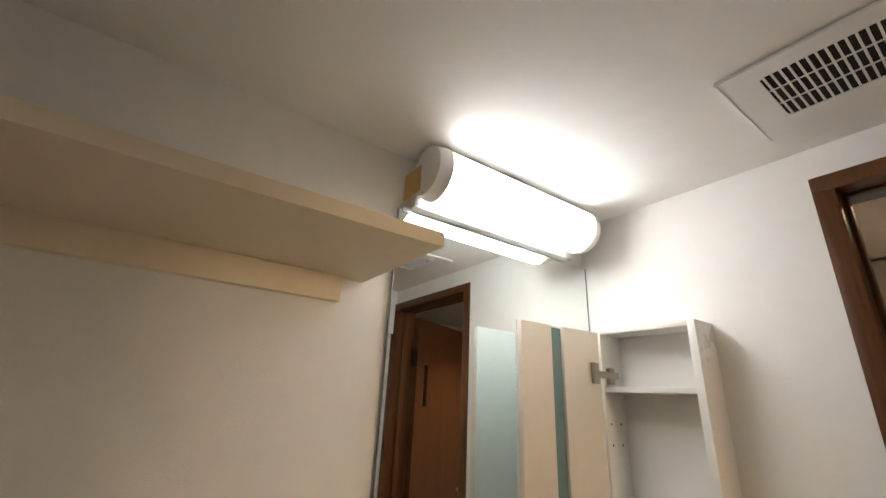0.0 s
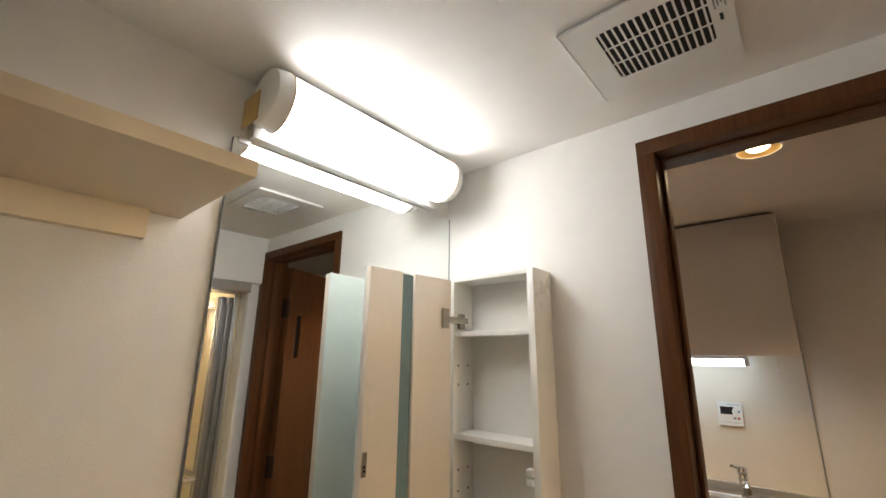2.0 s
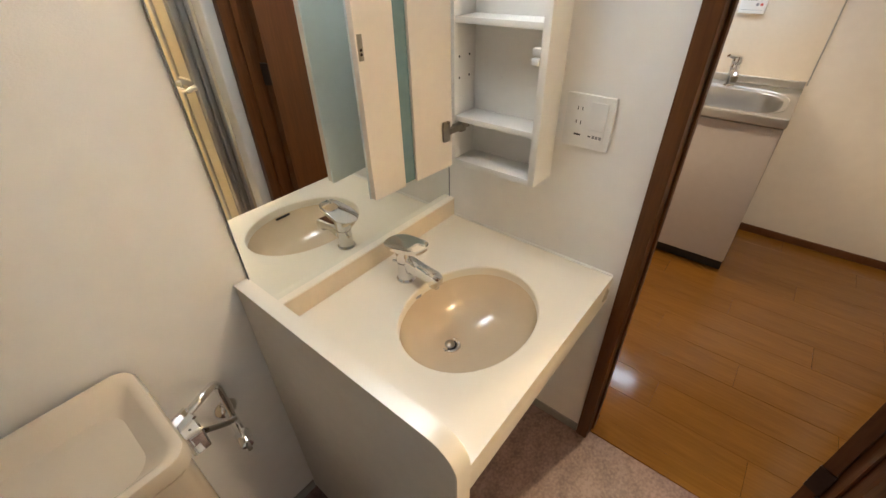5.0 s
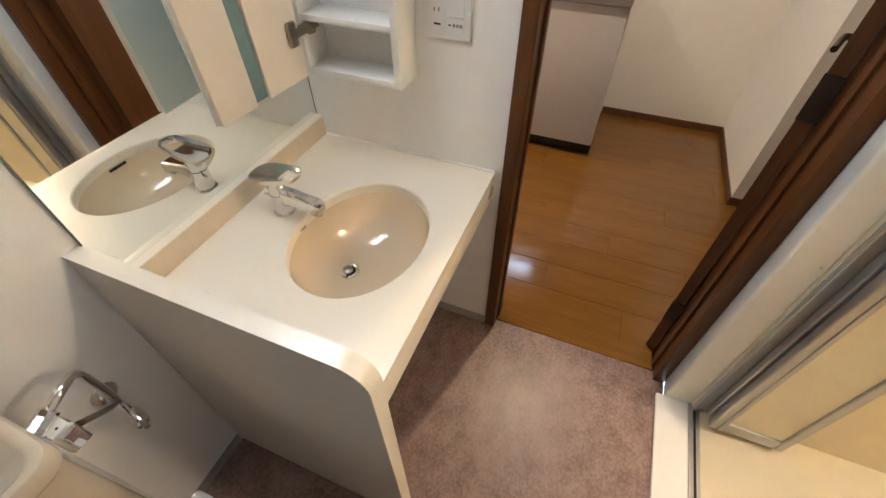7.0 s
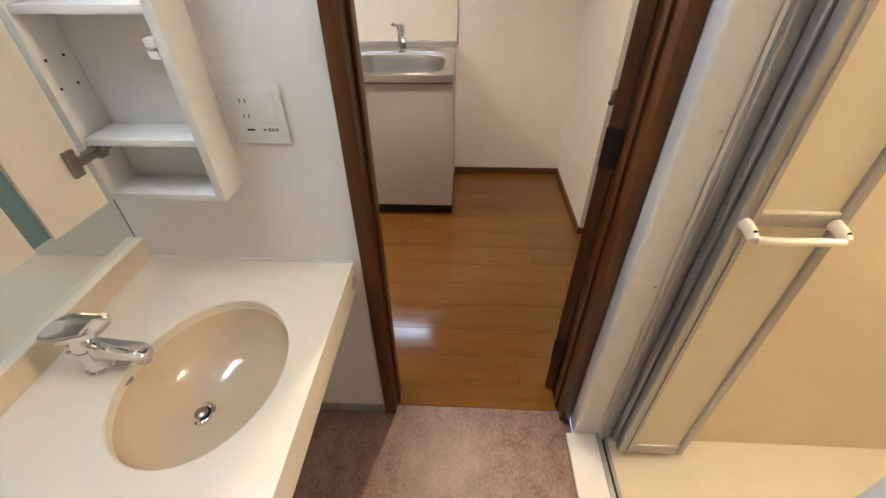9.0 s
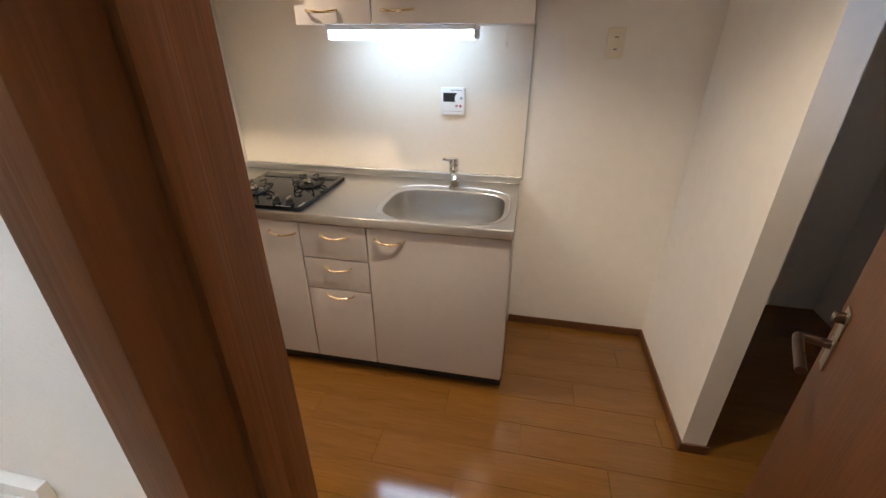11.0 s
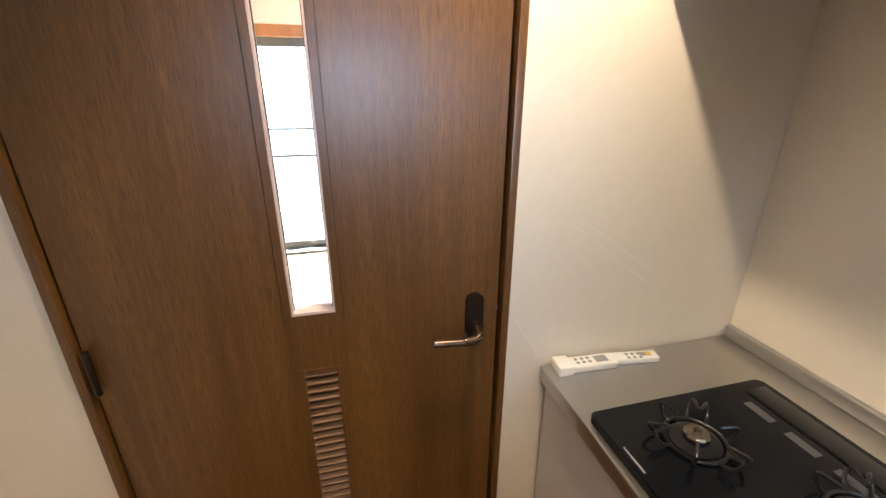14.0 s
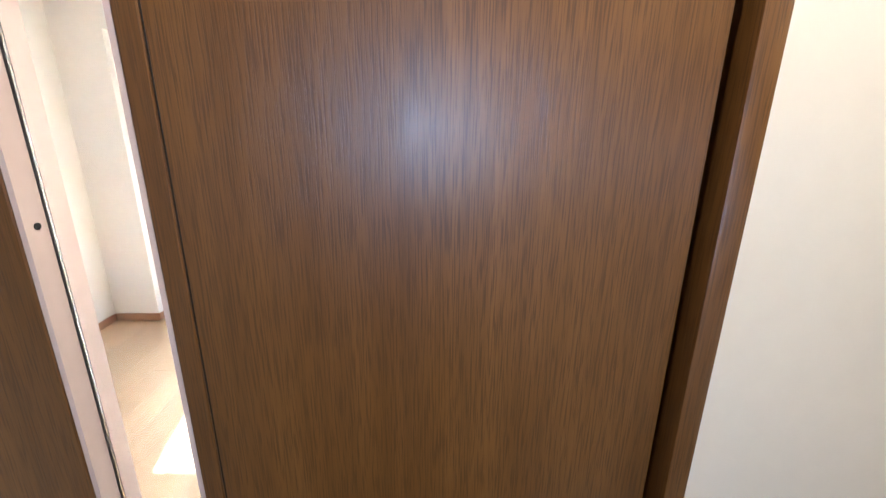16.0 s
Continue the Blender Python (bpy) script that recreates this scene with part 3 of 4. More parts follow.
for k in range(8):
    part("post", bx((FAR - 1.21, -0.5 + 0.57 * k, -0.03), (FAR - 1.18, -0.465 + 0.57 * k, 1.06), 0.003), "sash", rail)
AX = -4.34
ac = thing("air_conditioner", (AX + 0.1, 0.8, 2.08), "white wall-mounted air conditioner on the beam above the window", "air conditioner")
part("body", outline_prism([(AX, 2.38), (AX, 2.10), (AX + 0.12, 2.10), (AX + 0.21, 2.16), (AX + 0.22, 2.36), (AX + 0.20, 2.38)], "y", 0.40, 1.20), "white", ac)
part("air_slot", bx((AX + 0.125, 0.44, 2.105), (AX + 0.20, 1.16, 2.12)), "dark", ac, spin=around((AX + 0.16, 0, 2.115), "Y", -33))
cap_ = thing("pipe_sleeve_cap", (FAR, 0.04, 0.96), "round pale plastic sleeve cap on the wall beside the window", "wall cap")
part("cover", cyl((FAR, 0.04, 1.02), (FAR + 0.018, 0.04, 1.02), 0.055, 0.050, seg=28, bevel=0.004), "pink", cap_)

# ---- washroom: vanity ----
VT = 0.726


def slab_with_hole(x0, y0, x1, y1, hole, centre, z0, z1, seg=48):
    """A slab with an opening; hole gives the opening's edge at an angle."""
    corners = [math.atan2(y - centre[1], x - centre[0]) for x in (x0, x1) for y in (y0, y1)]
    angles = sorted([2 * math.pi * k / seg - math.pi for k in range(seg)] + corners)
    bm = bmesh.new()
    rows = []
    for a in angles:
        c, s = math.cos(a), math.sin(a)
        r = min(((x1 if c > 0 else x0) - centre[0]) / c if abs(c) > 1e-9 else 9e9, ((y1 if s > 0 else y0) - centre[1]) / s if abs(s) > 1e-9 else 9e9)
        hxy, o = hole(a), (centre[0] + r * c, centre[1] + r * s)
        rows.append([bm.verts.new((*hxy, z0)), bm.verts.new((*hxy, z1 - 0.003)), bm.verts.new((hxy[0] + 0.003 * c, hxy[1] + 0.003 * s, z1)), bm.verts.new((*o, z1)), bm.verts.new((*o, z0))])
    for p, q in zip(rows, rows[1:] + rows[:1]):
        for k in range(4):
            bm.faces.new((p[k], q[k], q[k + 1], p[k + 1]))
        bm.faces.new((p[4], q[4], q[0], p[0]))
    bmesh.ops.recalc_face_normals(bm, faces=bm.faces[:])
    return bm


BC, BA, BB = (-0.391, 0.756), 0.157, 0.195
van = thing("vanity_counter", (-0.45, 0.75, 0), "cream resin vanity counter with set-in beige basin, fixed to the walls", "vanity")
part("countertop", slab_with_hole(WX, 0.411, -0.166, DY - 0.001, lambda a: (BC[0] + BA * math.cos(a), BC[1] + BB * math.sin(a)), BC, VT - 0.028, VT), "cream", van)
part("apron", bx((-0.186, 0.411, VT - 0.088), (-0.166, DY - 0.001, VT - 0.028), 0.002), "cream", van)
part("backsplash", bx((WX, 0.411, VT), (-0.712, DY - 0.001, 0.786), 0.003), "creamedge", van, "beige upstand below the mirror")
part("upstand_top", bx((WX, 0.411, 0.786), (-0.711, DY - 0.001, 0.790), 0.001), "cream", van)
part("sealant", tube([(-0.71, DY - 0.002, VT + 0.001), (-0.168, DY - 0.002, VT + 0.001)], 0.004, seg=8, smooth=0), "seal", van)
basin = part("basin", lathe([(1.0, -0.004), (1.03, -0.004), (1.03, -0.012), (1.005, -0.014), (0.985, -0.035), (0.93, -0.070), (0.80, -0.105), (0.58, -0.127), (0.33, -0.137), (0.13, -0.141)],
                            (BC[0], BC[1], VT - 0.012), BA, BB, 56), "basin", van, "beige glazed oval basin")
dz = VT - 0.153
part("basin_floor", lathe([(0.14, 0.0), (0.08, -0.001), (0.0001, -0.002)], (BC[0], BC[1], dz), BA, BB, 40), "basin", basin)
part("drain_hole", lathe([(0.021, 0.0012), (0.0001, 0.0012)], (-0.448, 0.745, dz + 0.004), seg=24), "dark", basin)
part("drain_ring", lathe([(0.018, -0.004), (0.019, 0.001), (0.023, 0.004), (0.028, 0.003), (0.030, 0.0)], (-0.448, 0.745, dz + 0.004), seg=28), "chrome", basin, "chrome drain ring")
part("drain_plug", lathe([(0.0001, 0.0075), (0.011, 0.0065), (0.0145, 0.004), (0.0145, 0.001)], (-0.448, 0.745, dz + 0.004), seg=24), "nickel", basin, "metal drain plug")
part("maker_mark", bx((-0.548, 0.722, VT - 0.031), (-0.5465, 0.748, VT - 0.019)), "greyprint", basin, spin=around((-0.547, 0.735, VT - 0.025), "Y", 12))
part("overflow_slot", bx((-0.2415, 0.735, VT - 0.038), (-0.2385, 0.790, VT - 0.030), 0.001), "dark", basin)

sp = thing("side_panel", (-0.44, 0.395, 0), "greyish cream upright panel with white top edge closing the vanity", "panel")
R, X0, X1, ZT = 0.055, WX, -0.138, 0.883
arc = [(X1 - R + R * math.sin(radians(9 * k)), ZT - R + R * math.cos(radians(9 * k))) for k in range(11)]
part("board", outline_prism([(X0, 0.0), (X0, ZT - 0.004)] + [(x - 0.004, z - 0.004) for x, z in arc] + [(X1 - 0.004, 0.0)], "y", 0.380, 0.409), "panelgrey", sp)
inner = [(X0, ZT - 0.003)] + [(X1 - R + (R - 0.003) * math.sin(radians(9 * k)), ZT - R + (R - 0.003) * math.cos(radians(9 * k))) for k in range(11)] + [(X1 - 0.003, 0.0)]
edge = outline_prism([(X0, ZT)] + arc + [(X1, 0.0)] + inner[::-1], "y", 0.378, 0.4108)
part("edge_band", edge, "cream", sp, "smooth cream edge band")

tap = thing("basin_mixer_tap", (-0.607, 0.757, VT), "chrome single-lever mixer tap on the vanity counter", "tap")
TX, TY = -0.607, 0.757
part("body", lathe([(0.027, 0.0), (0.027, 0.004), (0.0225, 0.008), (0.0215, 0.05), (0.0225, 0.078), (0.024, 0.085), (0.021, 0.100), (0.0001, 0.101)], (TX, TY, VT), seg=32), "chrome", tap)
sp_bm = outline_prism([(TX + 0.012, VT + 0.030), (TX + 0.060, VT + 0.040), (TX + 0.092, VT + 0.036), (TX + 0.094, VT + 0.026), (TX + 0.116, VT + 0.026), (TX + 0.120, VT + 0.052),
                       (TX + 0.108, VT + 0.062), (TX + 0.060, VT + 0.066), (TX + 0.012, VT + 0.074)], "y", TY - 0.016, TY + 0.016)
bmesh.ops.bevel(sp_bm, geom=sp_bm.edges[:], offset=0.0035, segments=2, profile=0.5, affect="EDGES")
part("spout", sp_bm, "chrome", tap)
part("aerator", cyl((TX + 0.105, TY, VT + 0.028), (TX + 0.105, TY, VT + 0.020), 0.010, seg=20, bevel=0.002), "nickel", tap)
part("body_seam", cyl((TX, TY, VT + 0.060), (TX, TY, VT + 0.0615), 0.0224, seg=32), "darkmetal", tap)
tilt = around((TX, TY, VT + 0.1), "Y", -10)


def lever_edge(a, k):
    """Edge of the lever plate: rounded at the back, squarer towards the front."""
    c, q = math.cos(a), math.sin(a)
    p = 3.6 if c > 0 else 2.5
    d = (abs(c) ** p + abs(q) ** p) ** (-1 / p)
    return TX + 0.012 + k * 0.066 * d * c, TY + k * (0.036 - 0.006 * c) * d * q


def lever_hole(a):
    c, q = math.cos(a), math.sin(a)
    d = (abs(c / 0.019) ** 6 + abs(q / 0.020) ** 6) ** (-1 / 6)
    return TX + 0.050 + d * c, TY + d * q


bm = bmesh.new()
rows = []
for k in range(48):
    a = 2 * math.pi * k / 48
    o, h = lever_edge(a, 1.0), lever_hole(a)
    o2 = (h[0] + (o[0] - h[0]) * 0.86, h[1] + (o[1] - h[1]) * 0.86)
    rows.append([bm.verts.new((*h, VT + 0.106)), bm.verts.new((*h, VT + 0.112)), bm.verts.new((*o2, VT + 0.116)), bm.verts.new((*o, VT + 0.118)), bm.verts.new((*o, VT + 0.112)), bm.verts.new((*o2, VT + 0.106))])
for p, q in zip(rows, rows[1:] + rows[:1]):
    for k in range(6):
        n = (k + 1) % 6
        bm.faces.new((p[k], q[k], q[n], p[n]))
bmesh.ops.recalc_face_normals(bm, faces=bm.faces[:])
part("lever", bm, "chrome", tap, "flat chrome lever with an open front loop", spin=tilt)
part("lever_neck", lathe([(0.0215, 0.090), (0.026, 0.108), (0.0001, 0.109)], (TX - 0.004, TY, VT), seg=28), "chrome", tap, spin=tilt)
part("temperature_pin", cyl((TX - 0.021, TY - 0.008, VT + 0.052), (TX - 0.034, TY - 0.012, VT + 0.052), 0.004, seg=10), "chrome", tap)

# mirror
mir = thing("wall_mirror", (WX, 0.75, 0.79), "tall frameless mirror above the vanity counter", "mirror")
MX = -0.733
part("backing", bx((WX, 0.412, 0.791), (MX - 0.002, DY - 0.003, 1.958)), "greyprint", mir, smooth=False)
part("glass_face", bx((MX - 0.002, 0.411, 0.790), (MX, DY - 0.002, 1.959)), "mirror", mir, smooth=False)
part("edge_strip", bx((MX - 0.004, 0.409, 0.790), (MX + 0.0005, 0.411, 1.959)), "sash", mir)
part("edge_strip", bx((MX - 0.004, DY - 0.002, 0.790), (MX + 0.001, DY, 1.959)), "sash", mir)
part("clip", joined(bx((MX - 0.002, 0.42, 1.952), (MX + 0.004, 0.445, 1.964), 0.001)), "alu", mir)

# vanity lamp
lamp = thing("vanity_lamp", (-0.66, 0.73, 1.95), "lit white fluorescent tube lamp above the mirror", "lamp")
LZ, LXc, LR = 2.030, -0.655, 0.064
part("base_plate", bx((WX, 0.44, 1.965), (WX + 0.03, 1.02, 2.075), 0.004), "white", lamp)
part("diffuser", outline_prism([(LXc + LR * math.cos(radians(a)), LZ + LR * math.sin(radians(a))) for a in range(-146, 39, 6)], "y", 0.462, 0.968), "glow_vanity", lamp, "glowing white diffuser")
# Opaque shell added over the unseen top; keeps lamp light off the ceiling.
part("housing", outline_prism([(LXc - 0.0015 + LR * math.cos(radians(a)), LZ + LR * math.sin(radians(a))) for a in range(38, 215, 6)], "y", 0.462, 0.968), "white", lamp, "opaque white rear shell, added over the top to hold light off the ceiling")
for y, s in ((0.462, -1), (0.968, 1)):
    cap = part("end_cap", cyl((LXc, y + s * 0.0005, LZ), (LXc, y + s * 0.034, LZ), LR + 0.002, LR - 0.004, seg=40, bevel=0.004), "white", lamp, "white plastic end cap")
    part("gold_ring", cyl((LXc, y + s * 0.001, LZ), (LXc, y + s * 0.003, LZ), LR + 0.003, seg=40), "brass", cap)
part("bracket", bx((WX, 0.425, 1.985), (-0.672, 0.4275, 2.052), 0.001), "lampend", lamp, "gold-coloured end bracket")

# shelf over the toilet
sh = thing("wall_shelf", (-0.6, -0.2, 1.70), "cream melamine shelf on the wall above the toilet", "shelf")
part("board", bx((WX, BACK, 1.765), (-0.446, 0.344, 1.789), 0.0015), "shelf", sh)
part("cleat", bx((WX, BACK, 1.714), (-0.722, 0.292, 1.765), 0.001), "shelf", sh)

# mirror cabinet on the door wall
mc = thing("medicine_cabinet", (-0.52, DY, 0.955), "white shallow wall cabinet, empty, with its door open", "cabinet")
CX0, CX1, CY, CZ0, CZ1 = -0.652, -0.388, 1.014, 0.962, 1.742
part("side", bx((CX0, CY, CZ0), (CX0 + 0.014, DY, CZ1), 0.001), "whitegloss", mc)
part("side", bx((CX1 - 0.018, CY, CZ0), (CX1, DY, CZ1), 0.001), "whitegloss", mc)
part("top", bx((CX0 + 0.014, CY, CZ1 - 0.014), (CX1 - 0.018, DY, CZ1), 0.001), "whitegloss", mc)
part("bottom", bx((CX0 + 0.014, CY, CZ0), (CX1 - 0.018, DY, CZ0 + 0.016), 0.001), "whitegloss", mc)
part("back", bx((CX0 + 0.014, DY - 0.005, CZ0 + 0.016), (CX1 - 0.018, DY - 0.001, CZ1 - 0.014)), "whitegloss", mc)
for z in (1.592, 1.330, 1.098):
    part("shelf", bx((CX0 + 0.014, CY + 0.004, z - 0.014), (CX1 - 0.018, DY - 0.005, z), 0.001), "whitegloss", mc)
for z in (1.50, 1.45, 1.24, 1.19):
    for y in (CY + 0.02, CY + 0.062):
        part("peg_hole", cyl((CX0 + 0.0142, y, z), (CX0 + 0.0150, y, z), 0.0028, seg=10), "dark", mc)
for z in (1.275, 1.255):
    part("catch", bx((CX1 - 0.036, CY - 0.004, z - 0.007), (CX1 - 0.018, CY + 0.014, z + 0.007), 0.002), "white", mc, "small plastic catch")
ajar = around((-0.633, 0.985, 0), "Z", -4.0)
md = part("door", joined(bx((-0.641, 0.715, 0.972), (-0.624, 0.813, 1.728), 0.001), bx((-0.641, 0.853, 0.972), (-0.624, 0.985, 1.728), 0.001)), "creamdoor", mc, "cream panel door with glass strip, open", spin=ajar)
part("glass_strip", bx((-0.641, 0.813, 0.976), (-0.632, 0.853, 1.724)), "teal", md, "dark teal glass strip", spin=ajar)
part("glass_face", bx((-0.645, 0.713, 0.970), (-0.6412, 0.985, 1.730), 0.001), "palegreen", md, "pale green glass front", spin=ajar)
part("strike_plate", bx((-0.624, 0.718, 1.280), (-0.622, 0.730, 1.328), 0.001), "nickel", md, "metal strike plate", spin=ajar)
for z in (1.30, 1.31 - 0.018):
    part("screw", cyl((-0.622, 0.724, z), (-0.6212, 0.724, z), 0.003, seg=10), "darkmetal", md, spin=ajar)
for z in (1.622, 1.075):
    hg = part("hinge", bx((-0.624, 0.945, z - 0.026), (-0.616, 0.968, z + 0.026), 0.002), "nickel", md, "nickel cup hinge")
    part("hinge_arm", bx((-0.634, 0.965, z - 0.010), (-0.614, 1.05, z + 0.006), 0.002), "nickel", hg)
    part("hinge_base", bx((-0.637, 1.028, z - 0.024), (-0.626, 1.050, z + 0.018), 0.002), "nickel", hg)

# switch plate
swp = thing("socket_plate", (-0.31, DY, 1.06), "white wall plate with sockets and a light switch", "socket")
part("plate", bx((-0.367, DY - 0.0095, 1.060), (-0.253, DY, 1.183), 0.002), "white", swp)
part("insert", bx((-0.350, DY - 0.010, 1.074), (-0.312, DY - 0.008, 1.169), 0.001), "white", swp)
part("rocker", bx((-0.305, DY - 0.0125, 1.108), (-0.267, DY - 0.008, 1.169), 0.001), "white", swp, "light grey switch rocker")
part("switch_label", bx((-0.305, DY - 0.011, 1.074), (-0.267, DY - 0.008, 1.106), 0.001), "white", swp)
for z in (1.151, 1.119):
    for x in (-0.337, -0.326):
        part("slot", bx((x - 0.001, DY - 0.0106, z - 0.004), (x + 0.001, DY - 0.0098, z + 0.004)), "black", swp)
part("slot", bx((-0.338, DY - 0.0106, 1.088), (-0.322, DY - 0.0098, 1.092)), "black", swp)
part("print_bar", bx((-0.303, DY - 0.0116, 1.089), (-0.297, DY - 0.0109, 1.092)), "black", swp)
for k in range(3):
    part("print_bar", bx((-0.293 + 0.008 * k, DY - 0.0116, 1.087), (-0.287 + 0.008 * k, DY - 0.0109, 1.094)), "greyprint", swp)

# ceiling fan grille
fan = thing("ceiling_fan_grille", (-0.02, 0.85, WC), "white plastic ventilation fan cover with dark grille", "vent")
GX0, GX1, GY0, GY1, GZ = -0.163, 0.092, 0.728, 0.988, 2.094
IX0, IX1, IY0, IY1 = -0.112, 0.058, 0.768, 0.922
GC, GW, GD = ((IX0 + IX1) / 2, (IY0 + IY1) / 2), (IX1 - IX0) / 2, (IY1 - IY0) / 2


def grille_hole(a):
    d = (abs(math.cos(a) / GW) ** 24 + abs(math.sin(a) / GD) ** 24) ** (-1 / 24)
    return GC[0] + d * math.cos(a), GC[1] + d * math.sin(a)


part("cover", slab_with_hole(GX0, GY0, GX1, GY1, grille_hole, GC, GZ, WC - 0.004, 72), "white", fan)
# Flat near-black sheet paints the shade behind the slats; no opening is cut.
part("duct", bx((IX0, IY0, WC - 0.006), (IX1, IY1, WC - 0.003)), "dark", fan, "near-black sheet painting the shade behind the grille", smooth=False)
for k in range(14):
    x = IX0 + (IX1 - IX0) * (k + 0.5) / 14
    part("slat", bx((x - 0.0018, IY0, GZ + 0.001), (x + 0.0018, IY1, GZ + 0.006)), "white", fan, smooth=False)
for k in (1, 2):
    y = IY0 + (IY1 - IY0) * k / 3
    part("cross_slat", bx((IX0, y - 0.0018, GZ + 0.0016), (IX1, y + 0.0018, GZ + 0.0055)), "white", fan, smooth=False)
part("side_lip", bx((GX0 - 0.005, GY0, GZ - 0.001), (GX0, GY1, GZ + 0.008), 0.002), "white", fan)
for k in range(4):
    part("print_bar", bx((IX1 + 0.007 + 0.005 * k, 0.775 + 0.008 * (k % 2), GZ - 0.0006), (IX1 + 0.0095 + 0.005 * k, 0.835 - 0.006 * (k % 3), GZ + 0.0006)), "greyprint", fan)
part("print_bar", bx((IX1 + 0.012, 0.85, GZ - 0.0006), (IX1 + 0.017, 0.868, GZ + 0.0006)), "black", fan)

# toilet
wc = thing("toilet", (-0.5, -0.05, 0), "ivory ceramic toilet with hand-wash tank lid in the corner", "toilet")
TK = dict(x0=-0.728, x1=-0.468, y0=-0.29, y1=0.158)
part("tank", outline_prism(rounded(TK["x0"], TK["y0"] + 0.006, TK["x1"] - 0.004, TK["y1"] - 0.006, 0.03), "z", 0.40, 0.815), "tank", wc)


def lid_ring(inset, z, r):
    return [(x, y, z) for x, y in rounded(TK["x0"] + inset, TK["y0"] + inset, TK["x1"] - inset, TK["y1"] - inset, r)]


bm = bmesh.new()
rings = [[bm.verts.new(p) for p in lid_ring(i, z, r)] for i, z, r in ((0.006, 0.815, 0.03), (0.0, 0.822, 0.034), (0.0, 0.842, 0.034), (0.004, 0.850, 0.032), (0.012, 0.851, 0.03), (0.022, 0.845, 0.03), (0.050, 0.815, 0.04), (0.085, 0.806, 0.03))]
for p, q in zip(rings, rings[1:]):
    for k in range(len(p)):
        bm.faces.new((p[k], p[(k + 1) % len(p)], q[(k + 1) % len(p)], q[k]))
bm.faces.new(rings[-1])
part("tank_lid", bm, "tank", wc, "ivory lid sunk as a hand basin")
part("bowl", lathe([(0.30, 0.0), (0.34, 0.06), (0.46, 0.16), (0.80, 0.28), (0.98, 0.36), (1.0, 0.40), (0.9, 0.405), (0.0001, 0.405)], (-0.30, -0.06, 0.0), 0.26, 0.19, 40), "tank", wc)
seat = part("seat", lathe([(1.0, 0.405), (1.03, 0.412), (1.03, 0.424), (1.0, 0.43), (0.0001, 0.436)], (-0.30, -0.06, 0.0), 0.26, 0.19, 40), "white", wc, "white closed seat lid")
part("seat_control_box", bx((-0.52, 0.06, 0.38), (-0.36, 0.20, 0.43), 0.012, 3), "white", wc, "white seat control arm")

sv = thing("stop_valve", (WX, 0.259, 0.55), "chrome stop valve and bent supply pipe beside the toilet tank", "valve")
part("wall_flange", lathe([(0.0001, 0.012), (0.016, 0.012), (0.026, 0.005), (0.028, 0.0)], (0, 0, 0), seg=24), "chrome", sv,
     spin=Matrix.Translation((WX, 0.259, 0.58)) @ Matrix.Rotation(radians(90), 4, "Y"))
part("body", tube([(WX + 0.008, 0.259, 0.58), (WX + 0.05, 0.255, 0.580), (WX + 0.10, 0.249, 0.576)], 0.011, seg=14, smooth=3), "chrome", sv)
part("knob", cyl((WX + 0.085, 0.251, 0.577), (WX + 0.122, 0.246, 0.574), 0.017, 0.014, seg=18, bevel=0.003), "chrome", sv)
part("stem", cyl((WX + 0.12, 0.246, 0.574), (WX + 0.135, 0.244, 0.573), 0.005, seg=12), "nickel", sv)
part("supply_pipe", tube([(WX + 0.035, 0.259, 0.585), (WX + 0.045, 0.259, 0.66), (WX + 0.070, 0.252, 0.735), (-0.640, 0.228, 0.764), (-0.630, 0.200, 0.762), (-0.626, 0.162, 0.748)], 0.0085, seg=14), "chrome", sv, "bent chrome supply pipe")
part("tank_nut", cyl((-0.628, 0.190, 0.758), (-0.625, 0.150, 0.744), 0.015, seg=8), "chrome", sv)
part("filter_block", bx((-0.645, 0.156, 0.680), (-0.595, 0.192, 0.735), 0.006), "chrome", sv, "chrome filter block")
part("block_cover", bx((-0.642, 0.160, 0.7345), (-0.598, 0.188, 0.741), 0.002), "white", sv, "white printed cover plate")
for kx in (-0.634, -0.624, -0.606):
    part("print_dot", cyl((kx, 0.174, 0.7405), (kx, 0.174, 0.7416), 0.0025, seg=8), "black", sv)
part("block_hose", tube([(WX + 0.06, 0.256, 0.60), (WX + 0.08, 0.24, 0.625), (-0.62, 0.192, 0.70)], 0.006, seg=10), "nickel", sv)

# ---- bathroom beyond the folding door ----
solo("floor_bathroom", bx((0.612, -0.7, -0.08), (1.85, 1.035, 0.012)), "bath", "cream resin floor of the unit bathroom", "floor", "structure", smooth=False)
wall("wall_bathroom_1", [((0.616, 1.035, -0.05), (1.85, DY - 0.001, 2.2))], "bath", "cream resin panel wall behind the folded door")
wall("wall_bathroom_2", [((1.75, -0.7, 0), (1.85, 1.035, 2.2))], "bath", "cream resin panel wall with the bathroom lamp")
wall("wall_bathroom_3", [((0.616, -0.8, 0), (1.85, -0.7, 2.2))], "bath", "cream resin panel wall closing the bathroom")
solo("ceiling_bathroom", bx((0.616, -0.8, 2.1), (1.85, 1.035, 2.16)), "bath", "cream panel ceiling of the unit bathroom", "ceiling", "structure", smooth=False)
bl = thing("bathroom_lamp", (1.74, 0.85, 1.7), "round warm lit lamp on the bathroom wall", "lamp")
part("base", cyl((1.75, 0.85, 1.75), (1.72, 0.85, 1.75), 0.07, seg=28, bevel=0.004), "white", bl)
